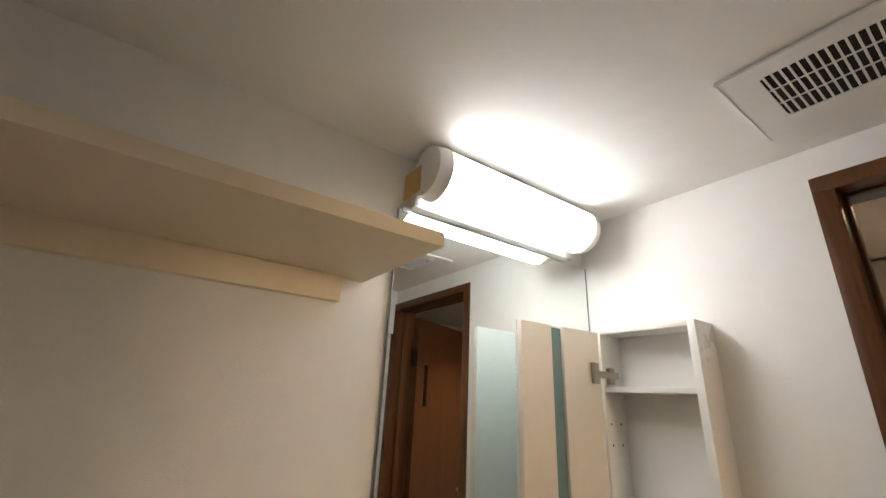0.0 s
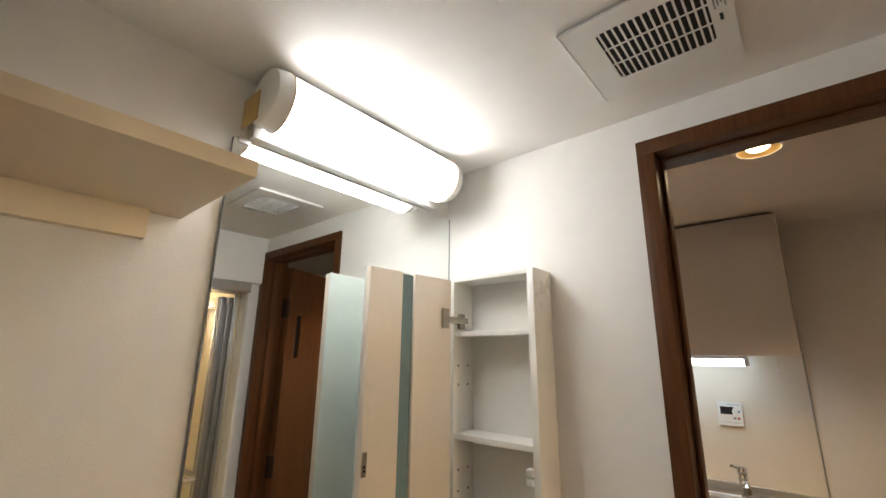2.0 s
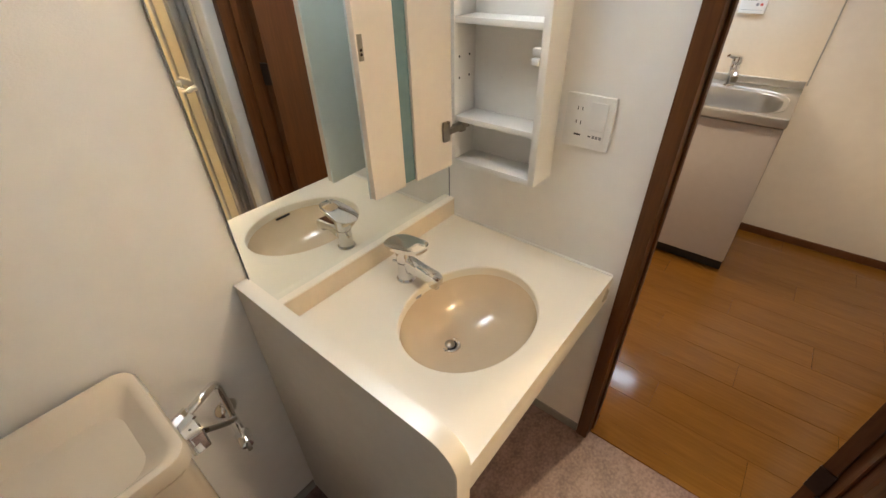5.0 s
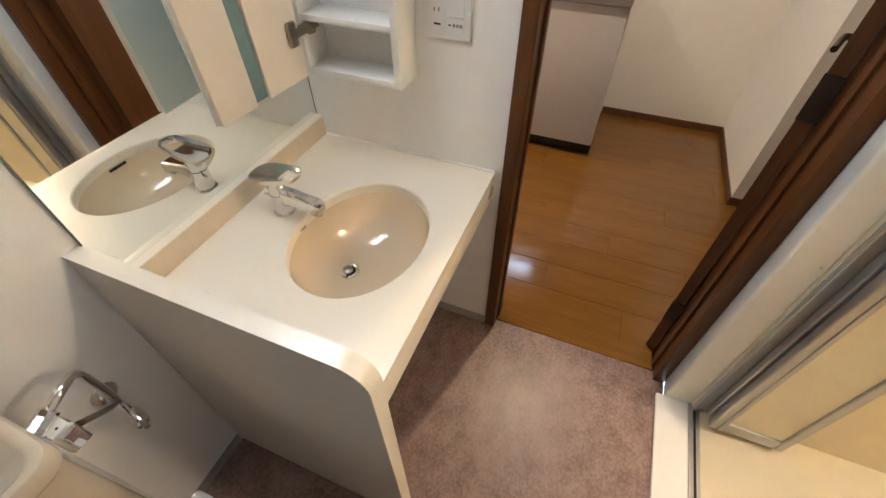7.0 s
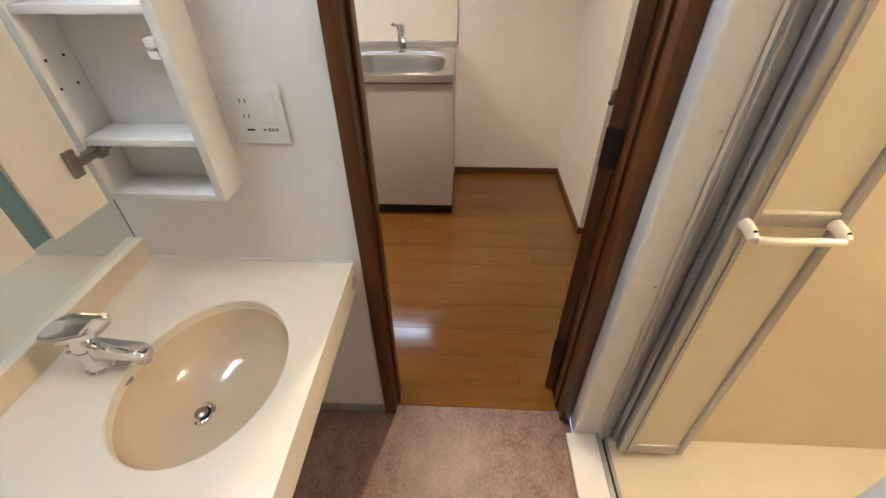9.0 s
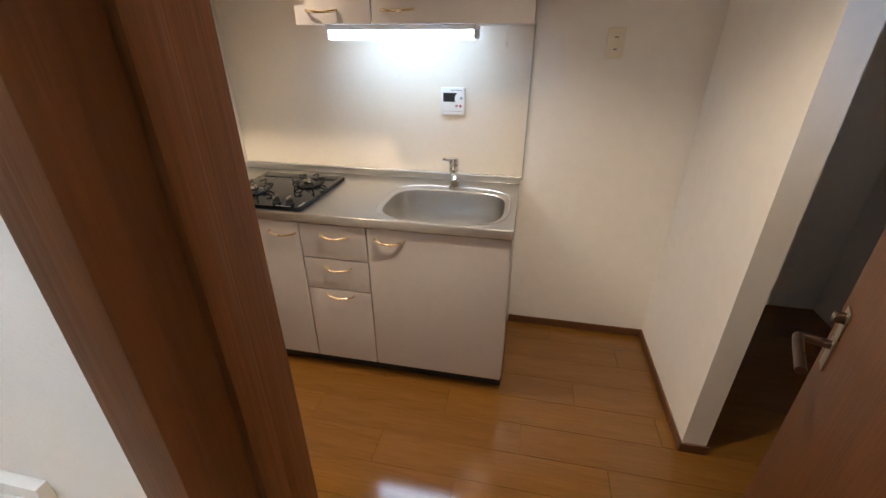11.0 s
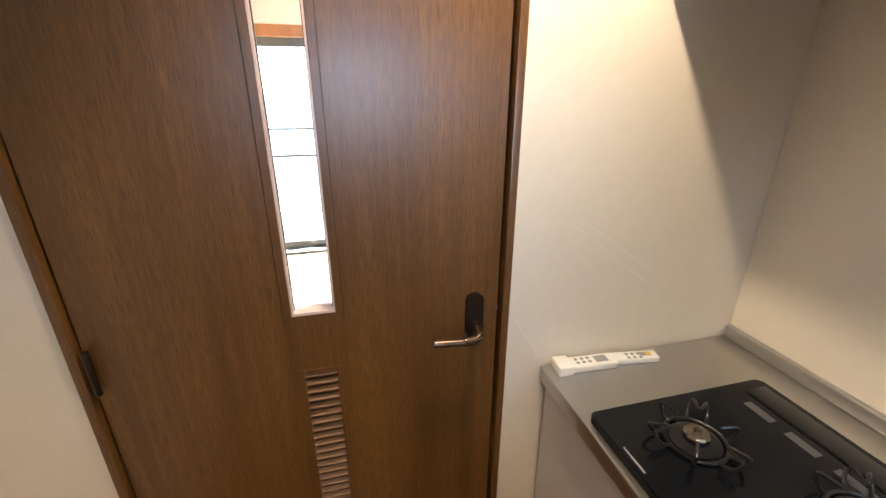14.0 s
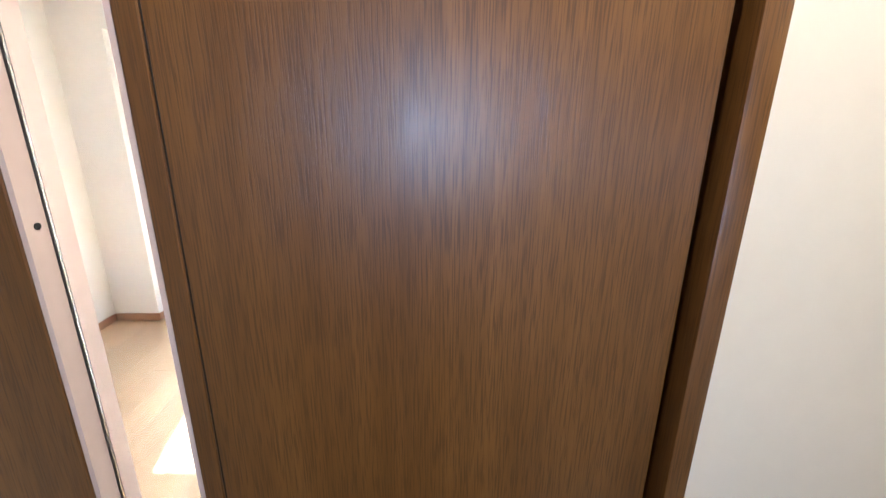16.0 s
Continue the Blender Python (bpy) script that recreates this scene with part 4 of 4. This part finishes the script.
part("globe", lathe([(0.0001, -0.09), (0.05, -0.075), (0.085, -0.03), (0.09, 0.01), (0.07, 0.06), (0.04, 0.08), (0.0001, 0.088)], (1.66, 0.85, 1.75), seg=28), "glow_bath", bl, "glowing warm globe")

bd = thing("bath_door_frame", (0.57, 0.75, 0), "white and aluminium frame of the folding bathroom door", "door frame", kind="structure")
part("post", bx((0.531, DY - 0.060, 0.0), (0.618, DY - 0.0005, 1.865), 0.010, 3), "white", bd)
part("post", bx((RX - 0.006, 0.382, 0.0), (0.572, 0.458, 1.865), 0.006, 3), "white", bd)
part("post_channel", bx((0.572, 0.384, 0.014), (0.576, 0.452, 1.815)), "dark", bd)
part("post_flange", bx((0.576, 0.382, 0.014), (0.622, 0.458, 1.865), 0.006, 3), "white", bd)
part("head_rail", bx((RX - 0.004, 0.415, 1.815), (0.655, DY - 0.060, 1.865), 0.004), "alu", bd)
part("sill", bx((RX, 0.415, 0.0), (0.607, DY - 0.060, 0.014), 0.004), "white", bd, "white sill strip")
part("sill_track", bx((0.607, 0.415, 0.0), (0.640, DY - 0.060, 0.020), 0.003), "alu", bd, "aluminium floor track")
part("track_groove", bx((0.620, 0.417, 0.0195), (0.627, DY - 0.062, 0.0215)), "dark", bd)
part("jamb", bx((0.618, DY - 0.078, 0.02), (0.650, DY - 0.048, 1.815), 0.004), "alu", bd, "satin aluminium jamb")
part("jamb_rib", bx((0.618, DY - 0.086, 0.02), (0.626, DY - 0.078, 1.815), 0.003), "alu", bd)
for z in (0.72, 1.12, 1.5):
    part("screw", cyl((0.600, DY - 0.0605, z), (0.600, DY - 0.0625, z), 0.004, seg=10), "chrome", bd)
fd = thing("folding_bath_door", (0.75, 0.99, 0.03), "folded aluminium bathroom door with frosted cream panels", "door")


def fold_panel(y, xa, xb, z0=0.04, z1=1.80):
    p = part("panel", bx((xa + 0.028, y - 0.004, z0 + 0.05), (xb - 0.022, y + 0.004, z1 - 0.05)), "frost", fd, "frosted cream resin panel")
    part("stile", joined(bx((xa, y - 0.014, z0), (xa + 0.030, y + 0.014, z1), 0.006, 3), bx((xa + 0.022, y - 0.018, z0), (xa + 0.034, y - 0.010, z1), 0.003)), "alu", p)
    part("stile", bx((xb - 0.024, y - 0.014, z0), (xb, y + 0.014, z1), 0.006, 3), "alu", p)
    part("rail", bx((xa + 0.030, y - 0.012, z0), (xb - 0.024, y + 0.012, z0 + 0.05), 0.004), "alu", p)
    part("rail", bx((xa + 0.030, y - 0.012, z1 - 0.05), (xb - 0.024, y + 0.012, z1), 0.004), "alu", p)
    return p


fold_panel(1.018, 0.652, 0.862)
fp = fold_panel(0.982, 0.656, 0.866)
part("mid_rail", bx((0.688, 0.971, 0.955), (0.842, 0.990, 0.985), 0.003), "alu", fp)
bar = part("handle", tube([(0.676, 0.928, 0.953), (0.74, 0.925, 0.953), (0.836, 0.928, 0.953)], 0.0085, seg=16, smooth=3), "cream", fp, "cream plastic bar handle")
for hx0, hx1 in ((0.662, 0.680), (0.832, 0.850)):
    hxm = (hx0 + hx1) / 2
    part("handle_end", tube([(hxm, 0.970, 0.964), (hxm, 0.945, 0.961), (hxm, 0.928, 0.953)], lambda t: 0.0135 - 0.003 * t, seg=14, smooth=4), "cream", bar)
    part("end_screw", cyl((hxm, 0.9335, 0.968), (hxm, 0.9325, 0.9685), 0.004, seg=10), "darkmetal", bar)
part("recess_edge", bx((0.692, 0.968, 0.985), (0.840, 0.978, 0.991), 0.002), "frost", fp)

# ---- kitchen ----
CT, CF, KX0, KX1 = 0.845, 2.413, LX + 0.004, 0.062
pnl = solo("splash_panel", bx((LX + 0.001, KB - 0.005, 0.86), (0.068, KB, 1.70), 0.001, 1), "panel", "glossy cream wall panel behind the kitchen unit", "panel", "structure")
solo("panel_trim", bx((0.068, KB - 0.007, 0.86), (0.074, KB, 1.55), 0.001, 1), "alu", "thin metal trim at the panel edge", "trim", "structure")
SC = (-0.246, 2.632)


def squircle(a, hw=0.256, hd=0.192, p=3.6):
    c, s = math.cos(a), math.sin(a)
    r = (abs(c / hw) ** p + abs(s / hd) ** p) ** (-1 / p)
    return SC[0] + r * c, SC[1] + r * s


kt = thing("kitchen_worktop", (-0.7, 2.7, 0.80), "brushed stainless worktop with a pressed sink", "worktop")
part("top", slab_with_hole(KX0, CF, KX1, KB - 0.005, squircle, SC, CT - 0.014, CT, 64), "steel", kt)
part("front_edge", bx((KX0, CF - 0.002, CT - 0.040), (KX1, CF + 0.012, CT - 0.001), 0.004, 3), "steel", kt)
part("end_edge", bx((KX1 - 0.012, CF + 0.012, CT - 0.040), (KX1 + 0.001, KB - 0.006, CT - 0.001), 0.003), "steel", kt)
part("upstand", bx((KX0, KB - 0.024, CT), (KX1, KB - 0.005, CT + 0.036), 0.005, 3), "steel", kt)
bm = bmesh.new()
ringz = []
for q, z in ((1.0, 0.0), (0.985, -0.012), (0.965, -0.09), (0.93, -0.150), (0.84, -0.172), (0.45, -0.178), (0.02, -0.180)):
    ringz.append([bm.verts.new((SC[0] + q * (x - SC[0]), SC[1] + q * (y - SC[1]), CT - 0.002 + z)) for x, y in (squircle(2 * math.pi * k / 64) for k in range(64))])
for p, q in zip(ringz, ringz[1:]):
    for k in range(64):
        bm.faces.new((p[k], p[(k + 1) % 64], q[(k + 1) % 64], q[k]))
bm.faces.new(ringz[-1])
bmesh.ops.recalc_face_normals(bm, faces=bm.faces[:])
bmesh.ops.reverse_faces(bm, faces=bm.faces[:])
snk = part("sink", bm, "steel", kt, "deep stainless sink bowl")
part("sink_drain", lathe([(0.0001, 0.002), (0.045, 0.003), (0.05, 0.006), (0.066, 0.006), (0.072, 0.001)], (-0.128, 2.690, CT - 0.1785), seg=32), "rubber", snk, "round sink drain cover")


def rim_line(grow):
    pts = []
    for k in range(65):
        x, y = squircle(math.pi * 0.0 + 2 * math.pi * k / 64)
        pts.append((SC[0] - 0.004 + (x - SC[0]) * (1 + grow), SC[1] + 0.022 + (y - SC[1]) * (1 + grow * 1.5), CT))
    return pts


part("pressed_rim", tube(rim_line(0.11), 0.004, seg=8, smooth=0, flat=0.6), "steel", kt)

kc = thing("kitchen_base_cabinet", (-0.7, 2.7, 0), "pale laminate kitchen base cabinet with drawers and brass handles", "cabinet")
FY = 2.432
for xa, xb in ((KX0 + 0.002, KX0 + 0.018), (-0.852, -0.836), (-0.550, -0.534), (KX1 - 0.020, KX1 - 0.004)):
    part("side", bx((xa, FY + 0.020, 0.075), (xb, KB - 0.006, CT - 0.016 if xa < -0.6 or xa > 0 else 0.62)), "lilac", kc, smooth=False)
part("bottom", bx((KX0 + 0.018, FY + 0.020, 0.075), (KX1 - 0.020, KB - 0.006, 0.091)), "lilac", kc, smooth=False)
part("front_rail", bx((KX0 + 0.018, FY + 0.002, CT - 0.048), (KX1 - 0.020, FY + 0.018, CT - 0.016)), "lilac", kc, smooth=False)
part("kick_board", bx((KX0 + 0.002, FY + 0.045, 0.0), (KX1 - 0.006, FY + 0.057, 0.078)), "kick", kc, "black toe kick")
fronts = [("door", KX0 + 0.003, -0.848, 0.075, 0.795), ("drawer", -0.845, -0.542, 0.632, 0.795), ("drawer", -0.845, -0.542, 0.476, 0.629),
          ("drawer", -0.845, -0.542, 0.075, 0.473), ("door", -0.539, KX1 - 0.006, 0.075, 0.795)]
grips = [(-0.925, 0.745), (-0.682, 0.748), (-0.683, 0.594), (-0.685, 0.452), (-0.440, 0.748)]


def grip(parent, x, y, z, w=0.062):
    part("handle", tube([(x - w, y, z), (x - w * 0.9, y - 0.012, z - 0.002), (x - w * 0.45, y - 0.026, z - 0.005), (x, y - 0.030, z - 0.006), (x + w * 0.45, y - 0.026, z - 0.005), (x + w * 0.9, y - 0.012, z - 0.002), (x + w, y, z)],
                        0.0048, seg=12, smooth=4, flat=1.4), "brass", parent, "curved brass handle")


for (nm, xa, xb, za, zb), (gx, gz) in zip(fronts, grips):
    f = part(nm, bx((xa + 0.0015, FY, za + 0.0015), (xb - 0.0015, FY + 0.018, zb - 0.0015), 0.002), "lilac", kc)
    grip(f, gx, FY, gz)

uc = thing("kitchen_wall_cabinet", (-0.39, 2.83, 1.54), "pale laminate wall cabinet with brass handles", "cabinet")
UY = 2.660
part("carcass", bx((-0.848, UY + 0.018, 1.542), (0.070, KB - 0.001, 2.236)), "taupe", uc, smooth=False)
for xa, xb, gx in ((-0.848, -0.537, -0.735), (-0.534, 0.070, -0.434)):
    f = part("door", bx((xa + 0.001, UY, 1.540), (xb - 0.001, UY + 0.017, 2.230), 0.002), "taupe", uc)
    grip(f, gx, UY, 1.588)
hood = thing("range_hood", (-1.15, 2.8, 1.72), "grey metal range hood over the hob", "range hood")
part("canopy", bx((LX + 0.004, 2.610, 1.689), (-0.850, KB - 0.001, 1.86), 0.004), "taupe", hood)
part("filter", bx((LX + 0.03, 2.63, 1.685), (-0.87, KB - 0.03, 1.690)), "dark", hood, "dark mesh filter")
part("chimney", bx((LX + 0.004, 2.70, 1.86), (-0.850, KB - 0.001, 2.236), 0.003), "taupe", hood)

kl = thing("counter_lamp", (-0.45, 2.79, 1.49), "lit slim fluorescent lamp under the wall cabinet", "lamp")
part("housing", bx((-0.765, 2.735, 1.522), (-0.145, 2.845, 1.541), 0.004), "white", kl)
part("diffuser", bx((-0.755, 2.745, 1.486), (-0.158, 2.835, 1.522), 0.008, 3), "glow_counter", kl, "glowing white diffuser")
part("end_cap", bx((-0.157, 2.738, 1.488), (-0.145, 2.842, 1.522), 0.005, 3), "white", kl)
part("end_cap", bx((-0.765, 2.738, 1.488), (-0.756, 2.842, 1.522), 0.004, 3), "white", kl)
part("pull_cord", cyl((-0.032, 2.79, 1.541), (-0.032, 2.79, 1.478), 0.0014, seg=8), "white", kl)
part("cord_bead", lathe([(0.0001, 0.012), (0.004, 0.009), (0.006, 0.0), (0.004, -0.006), (0.0001, -0.008)], (-0.032, 2.79, 1.470), seg=14), "white", kl)

hb = thing("gas_hob", (-1.03, 2.65, CT), "black glass two-burner gas hob on the worktop", "hob")
HX0, HX1, HY0, HY1, HZ = -1.262, -0.818, 2.428, 2.890, CT + 0.016
part("plate", outline_prism(rounded(HX0, HY0, HX1, HY1, 0.018), "z", CT, HZ - 0.002), "hob", hb)
part("glass_top", outline_prism(rounded(HX0 + 0.004, HY0 + 0.004, HX1 - 0.004, HY1 - 0.004, 0.016), "z", HZ - 0.002, HZ), "hob", hb)
part("vent_strip", bx((HX0 + 0.03, HY1 - 0.075, HZ), (HX1 - 0.03, HY1 - 0.02, HZ + 0.004), 0.002), "iron", hb)
for k in range(3):
    part("print_bar", bx((HX0 + 0.06 + 0.09 * k, HY1 - 0.115, HZ), (HX0 + 0.12 + 0.09 * k, HY1 - 0.095, HZ + 0.0006)), "rubber", hb)


def burner(x, y, r):
    b = part("burner", lathe([(r * 1.05, 0.0), (r * 1.05, 0.006), (r * 0.7, 0.010), (r * 0.55, 0.010), (r * 0.55, 0.018), (0.0001, 0.019)], (x, y, HZ), seg=28), "iron", hb, "black burner base")
    part("burner_cap", lathe([(r * 0.52, 0.014), (r * 0.54, 0.022), (r * 0.46, 0.026), (r * 0.16, 0.027), (r * 0.15, 0.036), (0.0001, 0.037)], (x, y, HZ), seg=28), "nickel", b, "dull metal burner cap")
    part("ring", tube([(x + r * 1.25 * math.cos(a), y + r * 1.25 * math.sin(a), HZ + 0.005) for a in (2 * math.pi * k / 24 for k in range(25))], 0.004, seg=8, smooth=0), "iron", b)
    for k in range(6):
        a = radians(60 * k + 14)
        c, q = math.cos(a), math.sin(a)

        def at(out, side, z):
            return x + c * out - q * side, y + q * out + c * side, HZ + z
        if k % 2:  # upright fin
            pts = [at(r * 1.2, 0, 0.005), at(r * 1.55, 0, 0.010), at(r * 1.75, 0, 0.034), at(r * 1.3, 0, 0.037), at(r * 0.95, 0, 0.035)]
        else:      # wide open loop
            pts = [at(r * 1.15, 0.016, 0.006), at(r * 1.7, 0.018, 0.012), at(r * 1.95, 0.012, 0.033), at(r * 1.3, 0.003, 0.036), at(r * 1.3, -0.003, 0.036),
                   at(r * 1.95, -0.012, 0.033), at(r * 1.7, -0.018, 0.012), at(r * 1.15, -0.016, 0.006)]
        part("prong", tube(pts, 0.0034, seg=8, smooth=3), "iron", b, "black pan-support prong")


burner(-1.140, 2.586, 0.045)
burner(-0.936, 2.722, 0.042)
for x, y in ((-0.958, 2.478), (-0.893, 2.474)):
    kn = part("knob", lathe([(0.021, 0.0), (0.021, 0.004), (0.017, 0.006), (0.016, 0.022), (0.013, 0.025), (0.0001, 0.025)], (x, y, HZ), seg=24), "iron", hb, "black control knob")
    part("knob_grip", bx((x - 0.004, y - 0.017, HZ + 0.020), (x + 0.004, y + 0.017, HZ + 0.031), 0.002), "nickel", kn)
part("control_strip", bx((HX1 - 0.12, HY0 + 0.010, HZ), (HX1 - 0.05, HY0 + 0.014, HZ + 0.0008)), "greyprint", hb)
part("foil_label", bx((HX1 - 0.022, HY0 + 0.018, HZ), (HX1 - 0.013, HY0 + 0.070, HZ + 0.0008)), "chrome", hb, "shiny foil label")
part("front_print", bx((HX0 + 0.10, HY0 + 0.012, HZ), (HX0 + 0.16, HY0 + 0.016, HZ + 0.0007)), "greyprint", hb)


def remote(y0, y1, x0, x1, h, label, skew):
    r = thing("remote_control", ((x0 + x1) / 2, (y0 + y1) / 2, CT), label, "remote control", group="remotes on the worktop")
    sp_ = around(((x0 + x1) / 2, (y0 + y1) / 2, 0), "Z", skew)
    part("body", bx((x0, y0, CT), (x1, y1, CT + h), 0.005, 3), "white", r, spin=sp_)
    part("display", bx((x0 + 0.010, y1 - (y1 - y0) * 0.36, CT + h - 0.0005), (x1 - 0.010, y1 - (y1 - y0) * 0.14, CT + h + 0.0008)), "greyprint", r, spin=sp_)
    for k in range(3):
        for j in range(2):
            part("button", bx((x0 + 0.010 + 0.014 * j, y0 + 0.045 + 0.016 * k, CT + h - 0.0005), (x0 + 0.018 + 0.014 * j, y0 + 0.053 + 0.016 * k, CT + h + 0.0012), 0.0004, 1), "greyprint", r, spin=sp_)
    return r, sp_


r1, _s = remote(2.448, 2.600, -1.442, -1.398, 0.020, "white air conditioner remote lying on the worktop", -3)
part("battery_end", bx((-1.445, 2.438, CT), (-1.393, 2.478, CT + 0.026), 0.004, 3), "white", r1, spin=_s)
r2, _s = remote(2.590, 2.722, -1.432, -1.398, 0.017, "small white remote in a holder on the worktop", -8)
part("accent_button", bx((-1.420, 2.690, CT + 0.0165), (-1.410, 2.704, CT + 0.0185)), "yellow", r2, spin=_s)

kp = thing("kitchen_mixer_tap", (-0.250, 2.868, CT), "chrome single-lever kitchen mixer tap behind the sink", "tap")
KTX, KTY = -0.250, 2.868
part("body", lathe([(0.026, 0.0), (0.026, 0.006), (0.021, 0.012), (0.020, 0.080), (0.022, 0.088), (0.0225, 0.104), (0.019, 0.110), (0.0001, 0.111)], (KTX, KTY, CT), seg=28), "chrome", kp)
spt = part("spout", tube([(KTX, KTY - 0.006, CT + 0.060), (KTX + 0.012, KTY - 0.045, CT + 0.082), (KTX + 0.022, KTY - 0.090, CT + 0.084), (KTX + 0.027, KTY - 0.118, CT + 0.068)], lambda t: 0.0165 - 0.002 * t, seg=16), "chrome", kp)
part("spout_head", cyl((KTX + 0.027, KTY - 0.116, CT + 0.074), (KTX + 0.028, KTY - 0.120, CT + 0.046), 0.0165, 0.014, seg=20, bevel=0.003), "nickel", spt, "grey spout head")
lv = part("lever", lathe([(0.0205, 0.110), (0.0235, 0.116), (0.0235, 0.136), (0.019, 0.146), (0.0001, 0.149)], (KTX, KTY, CT), seg=28), "chrome", kp)
part("lever_blade", tube([(KTX - 0.004, KTY - 0.008, CT + 0.138), (KTX - 0.022, KTY - 0.040, CT + 0.148), (KTX - 0.036, KTY - 0.066, CT + 0.156)], lambda t: 0.013 - 0.004 * t, seg=14, flat=0.45), "chrome", lv)

rm = thing("boiler_remote", (-0.28, KB, 1.167), "white water-heater control panel on the wall", "control panel")
RY = KB - 0.005
part("case", bx((-0.338, RY - 0.018, 1.167), (-0.224, RY, 1.289), 0.004, 3), "white", rm)
part("display", bx((-0.326, RY - 0.0195, 1.226), (-0.262, RY - 0.0178, 1.266), 0.0005, 1), "screen", rm, "dark display")
part("dial", lathe([(0.0001, 0.004), (0.012, 0.003), (0.014, 0.0)], (0, 0, 0), seg=20), "white", rm, spin=Matrix.Translation((-0.258, RY - 0.018, 1.240)) @ Matrix.Rotation(radians(90), 4, "X") @ Matrix.Diagonal((1, 1.7, 1, 1)))
for x, z, m_ in ((-0.240, 1.243, "blue"), (-0.244, 1.208, "red"), (-0.262, 1.208, "greyprint"), (-0.285, 1.206, "whitegloss")):
    part("button", cyl((x, RY - 0.0178, z), (x, RY - 0.0205, z), 0.0065, seg=16), m_, rm)
part("print_bar", bx((-0.29, RY - 0.0186, 1.276), (-0.235, RY - 0.0178, 1.279)), "greyprint", rm)
part("print_bar", bx((-0.325, RY - 0.0186, 1.183), (-0.235, RY - 0.0178, 1.1845)), "greyprint", rm)

ko = thing("wall_socket", (0.41, KB, 1.415), "beige wall socket plate on the kitchen wall", "socket")
part("plate", bx((0.372, KB - 0.007, 1.415), (0.440, KB, 1.533), 0.003), "cream", ko)
part("insert", bx((0.392, KB - 0.009, 1.432), (0.420, KB - 0.007, 1.516), 0.001), "cream", ko)
for z in (1.498, 1.452):
    part("slot", bx((0.398, KB - 0.0096, z - 0.004), (0.414, KB - 0.0088, z + 0.002)), "greyprint", ko)


def downlight(x, y, label, share):
    d = thing("downlight", (x, y, KC - 0.06), label, "lamp", group="ceiling downlights")
    part("trim_ring", lathe([(0.062, -0.010), (0.066, -0.012), (0.074, -0.009), (0.078, 0.0)], (x, y, KC), seg=36), "white", d)
    # The bulb's warm light on the reflector is put into its gold colour.
    part("reflector", lathe([(0.062, -0.010), (0.056, -0.006), (0.046, -0.003), (0.034, -0.0015)], (x, y, KC), seg=36), "lampend", d, "reflector coloured gold for the bulb's warm light on it")
    part("bulb", lathe([(0.0001, -0.009), (0.018, -0.008), (0.028, -0.005), (0.034, -0.001)], (x, y, KC), seg=24), "glow_down", d, "glowing warm bulb")
    s = bpy.data.lights.new("downlight_beam", "SPOT")
    s.energy, s.color, s.spot_size, s.spot_blend, s.shadow_soft_size = DOWN_SPOT * share, (1.0, 0.75, 0.48), radians(115), 0.6, 0.03
    o = new("downlight_beam", s)
    o.matrix_world = look((x, y, KC - 0.03), (x, y, 0))


downlight(0.071, 1.84, "lit warm recessed downlight in the kitchen ceiling", 0.82)
downlight(-1.16, 2.30, "lit warm recessed downlight near the hob", 0.95)

# scuff lines on the wall beside the hob
for k, (a, b) in enumerate((((2.462, 1.245), (2.69, 1.085)), ((2.447, 1.230), (2.74, 1.012)), ((2.335, 0.99), (2.405, 0.87)))):
    solo("wall_scuff_mark", tube([(LX + 0.0003, *a), (LX + 0.0003, *b)], 0.0008, seg=6, smooth=0), "scuff", "thin pale scuff line on the cream wall", "scuff", group="wall scuffs")

# ---- floorboards, piece by piece ----
def boards(parent, x0, x1, y0, y1, w, length, top, seed, material="floorwood"):
    """Boards along x in staggered rows; equal boards share a mesh."""
    rnd = random.Random(seed)
    cache = {}
    y, row = y0, 0
    while y < y1 - 1e-4:
        ww = min(w, y1 - y)
        x = x0 - length * ((row * 0.37) % 1.0)
        while x < x1:
            a, b = max(x, x0), min(x + length, x1)
            if b - a > 0.01:
                key = (round(b - a, 3), round(ww, 3))
                if key not in cache:
                    bm = bx((0, 0, -0.012), (key[0] - 0.0008, key[1] - 0.0008, 0.0), 0.0007, 1)
                    cache[key] = mesh_of("board", bm, material, False)
                o = new("board", cache[key])
                o.parent = parent
                o.location = Vector((a, y, top + rnd.uniform(-0.0002, 0.0))) - ORIGIN[parent]
            x += length
        y += ww
        row += 1


fk = solo("floor_kitchen", bx((LX - 0.01, DK + 0.005, -0.08), (1.9, 3.5, -0.0125)), "base", "honey brown glossy wooden floorboards of the kitchen", "floor", "structure", smooth=False)
boards(fk, LX, 1.9, DK + 0.005, KB, 0.150, 0.91, 0.0, 3)
boards(fk, HX + 0.09, 1.9, KB, 3.5, 0.150, 0.91, 0.0, 4)
fl = solo("floor_living", bx((FAR - 0.02, -0.46, -0.08), (LX - 0.01, 3.4, -0.0125)), "base", "wooden floorboards of the living room, coloured paler to add sun glare", "floor", "structure", smooth=False)
boards(fl, FAR, LX - 0.01, -0.46, 3.4, 0.150, 0.91, 0.0, 5, "floor_sunglare")
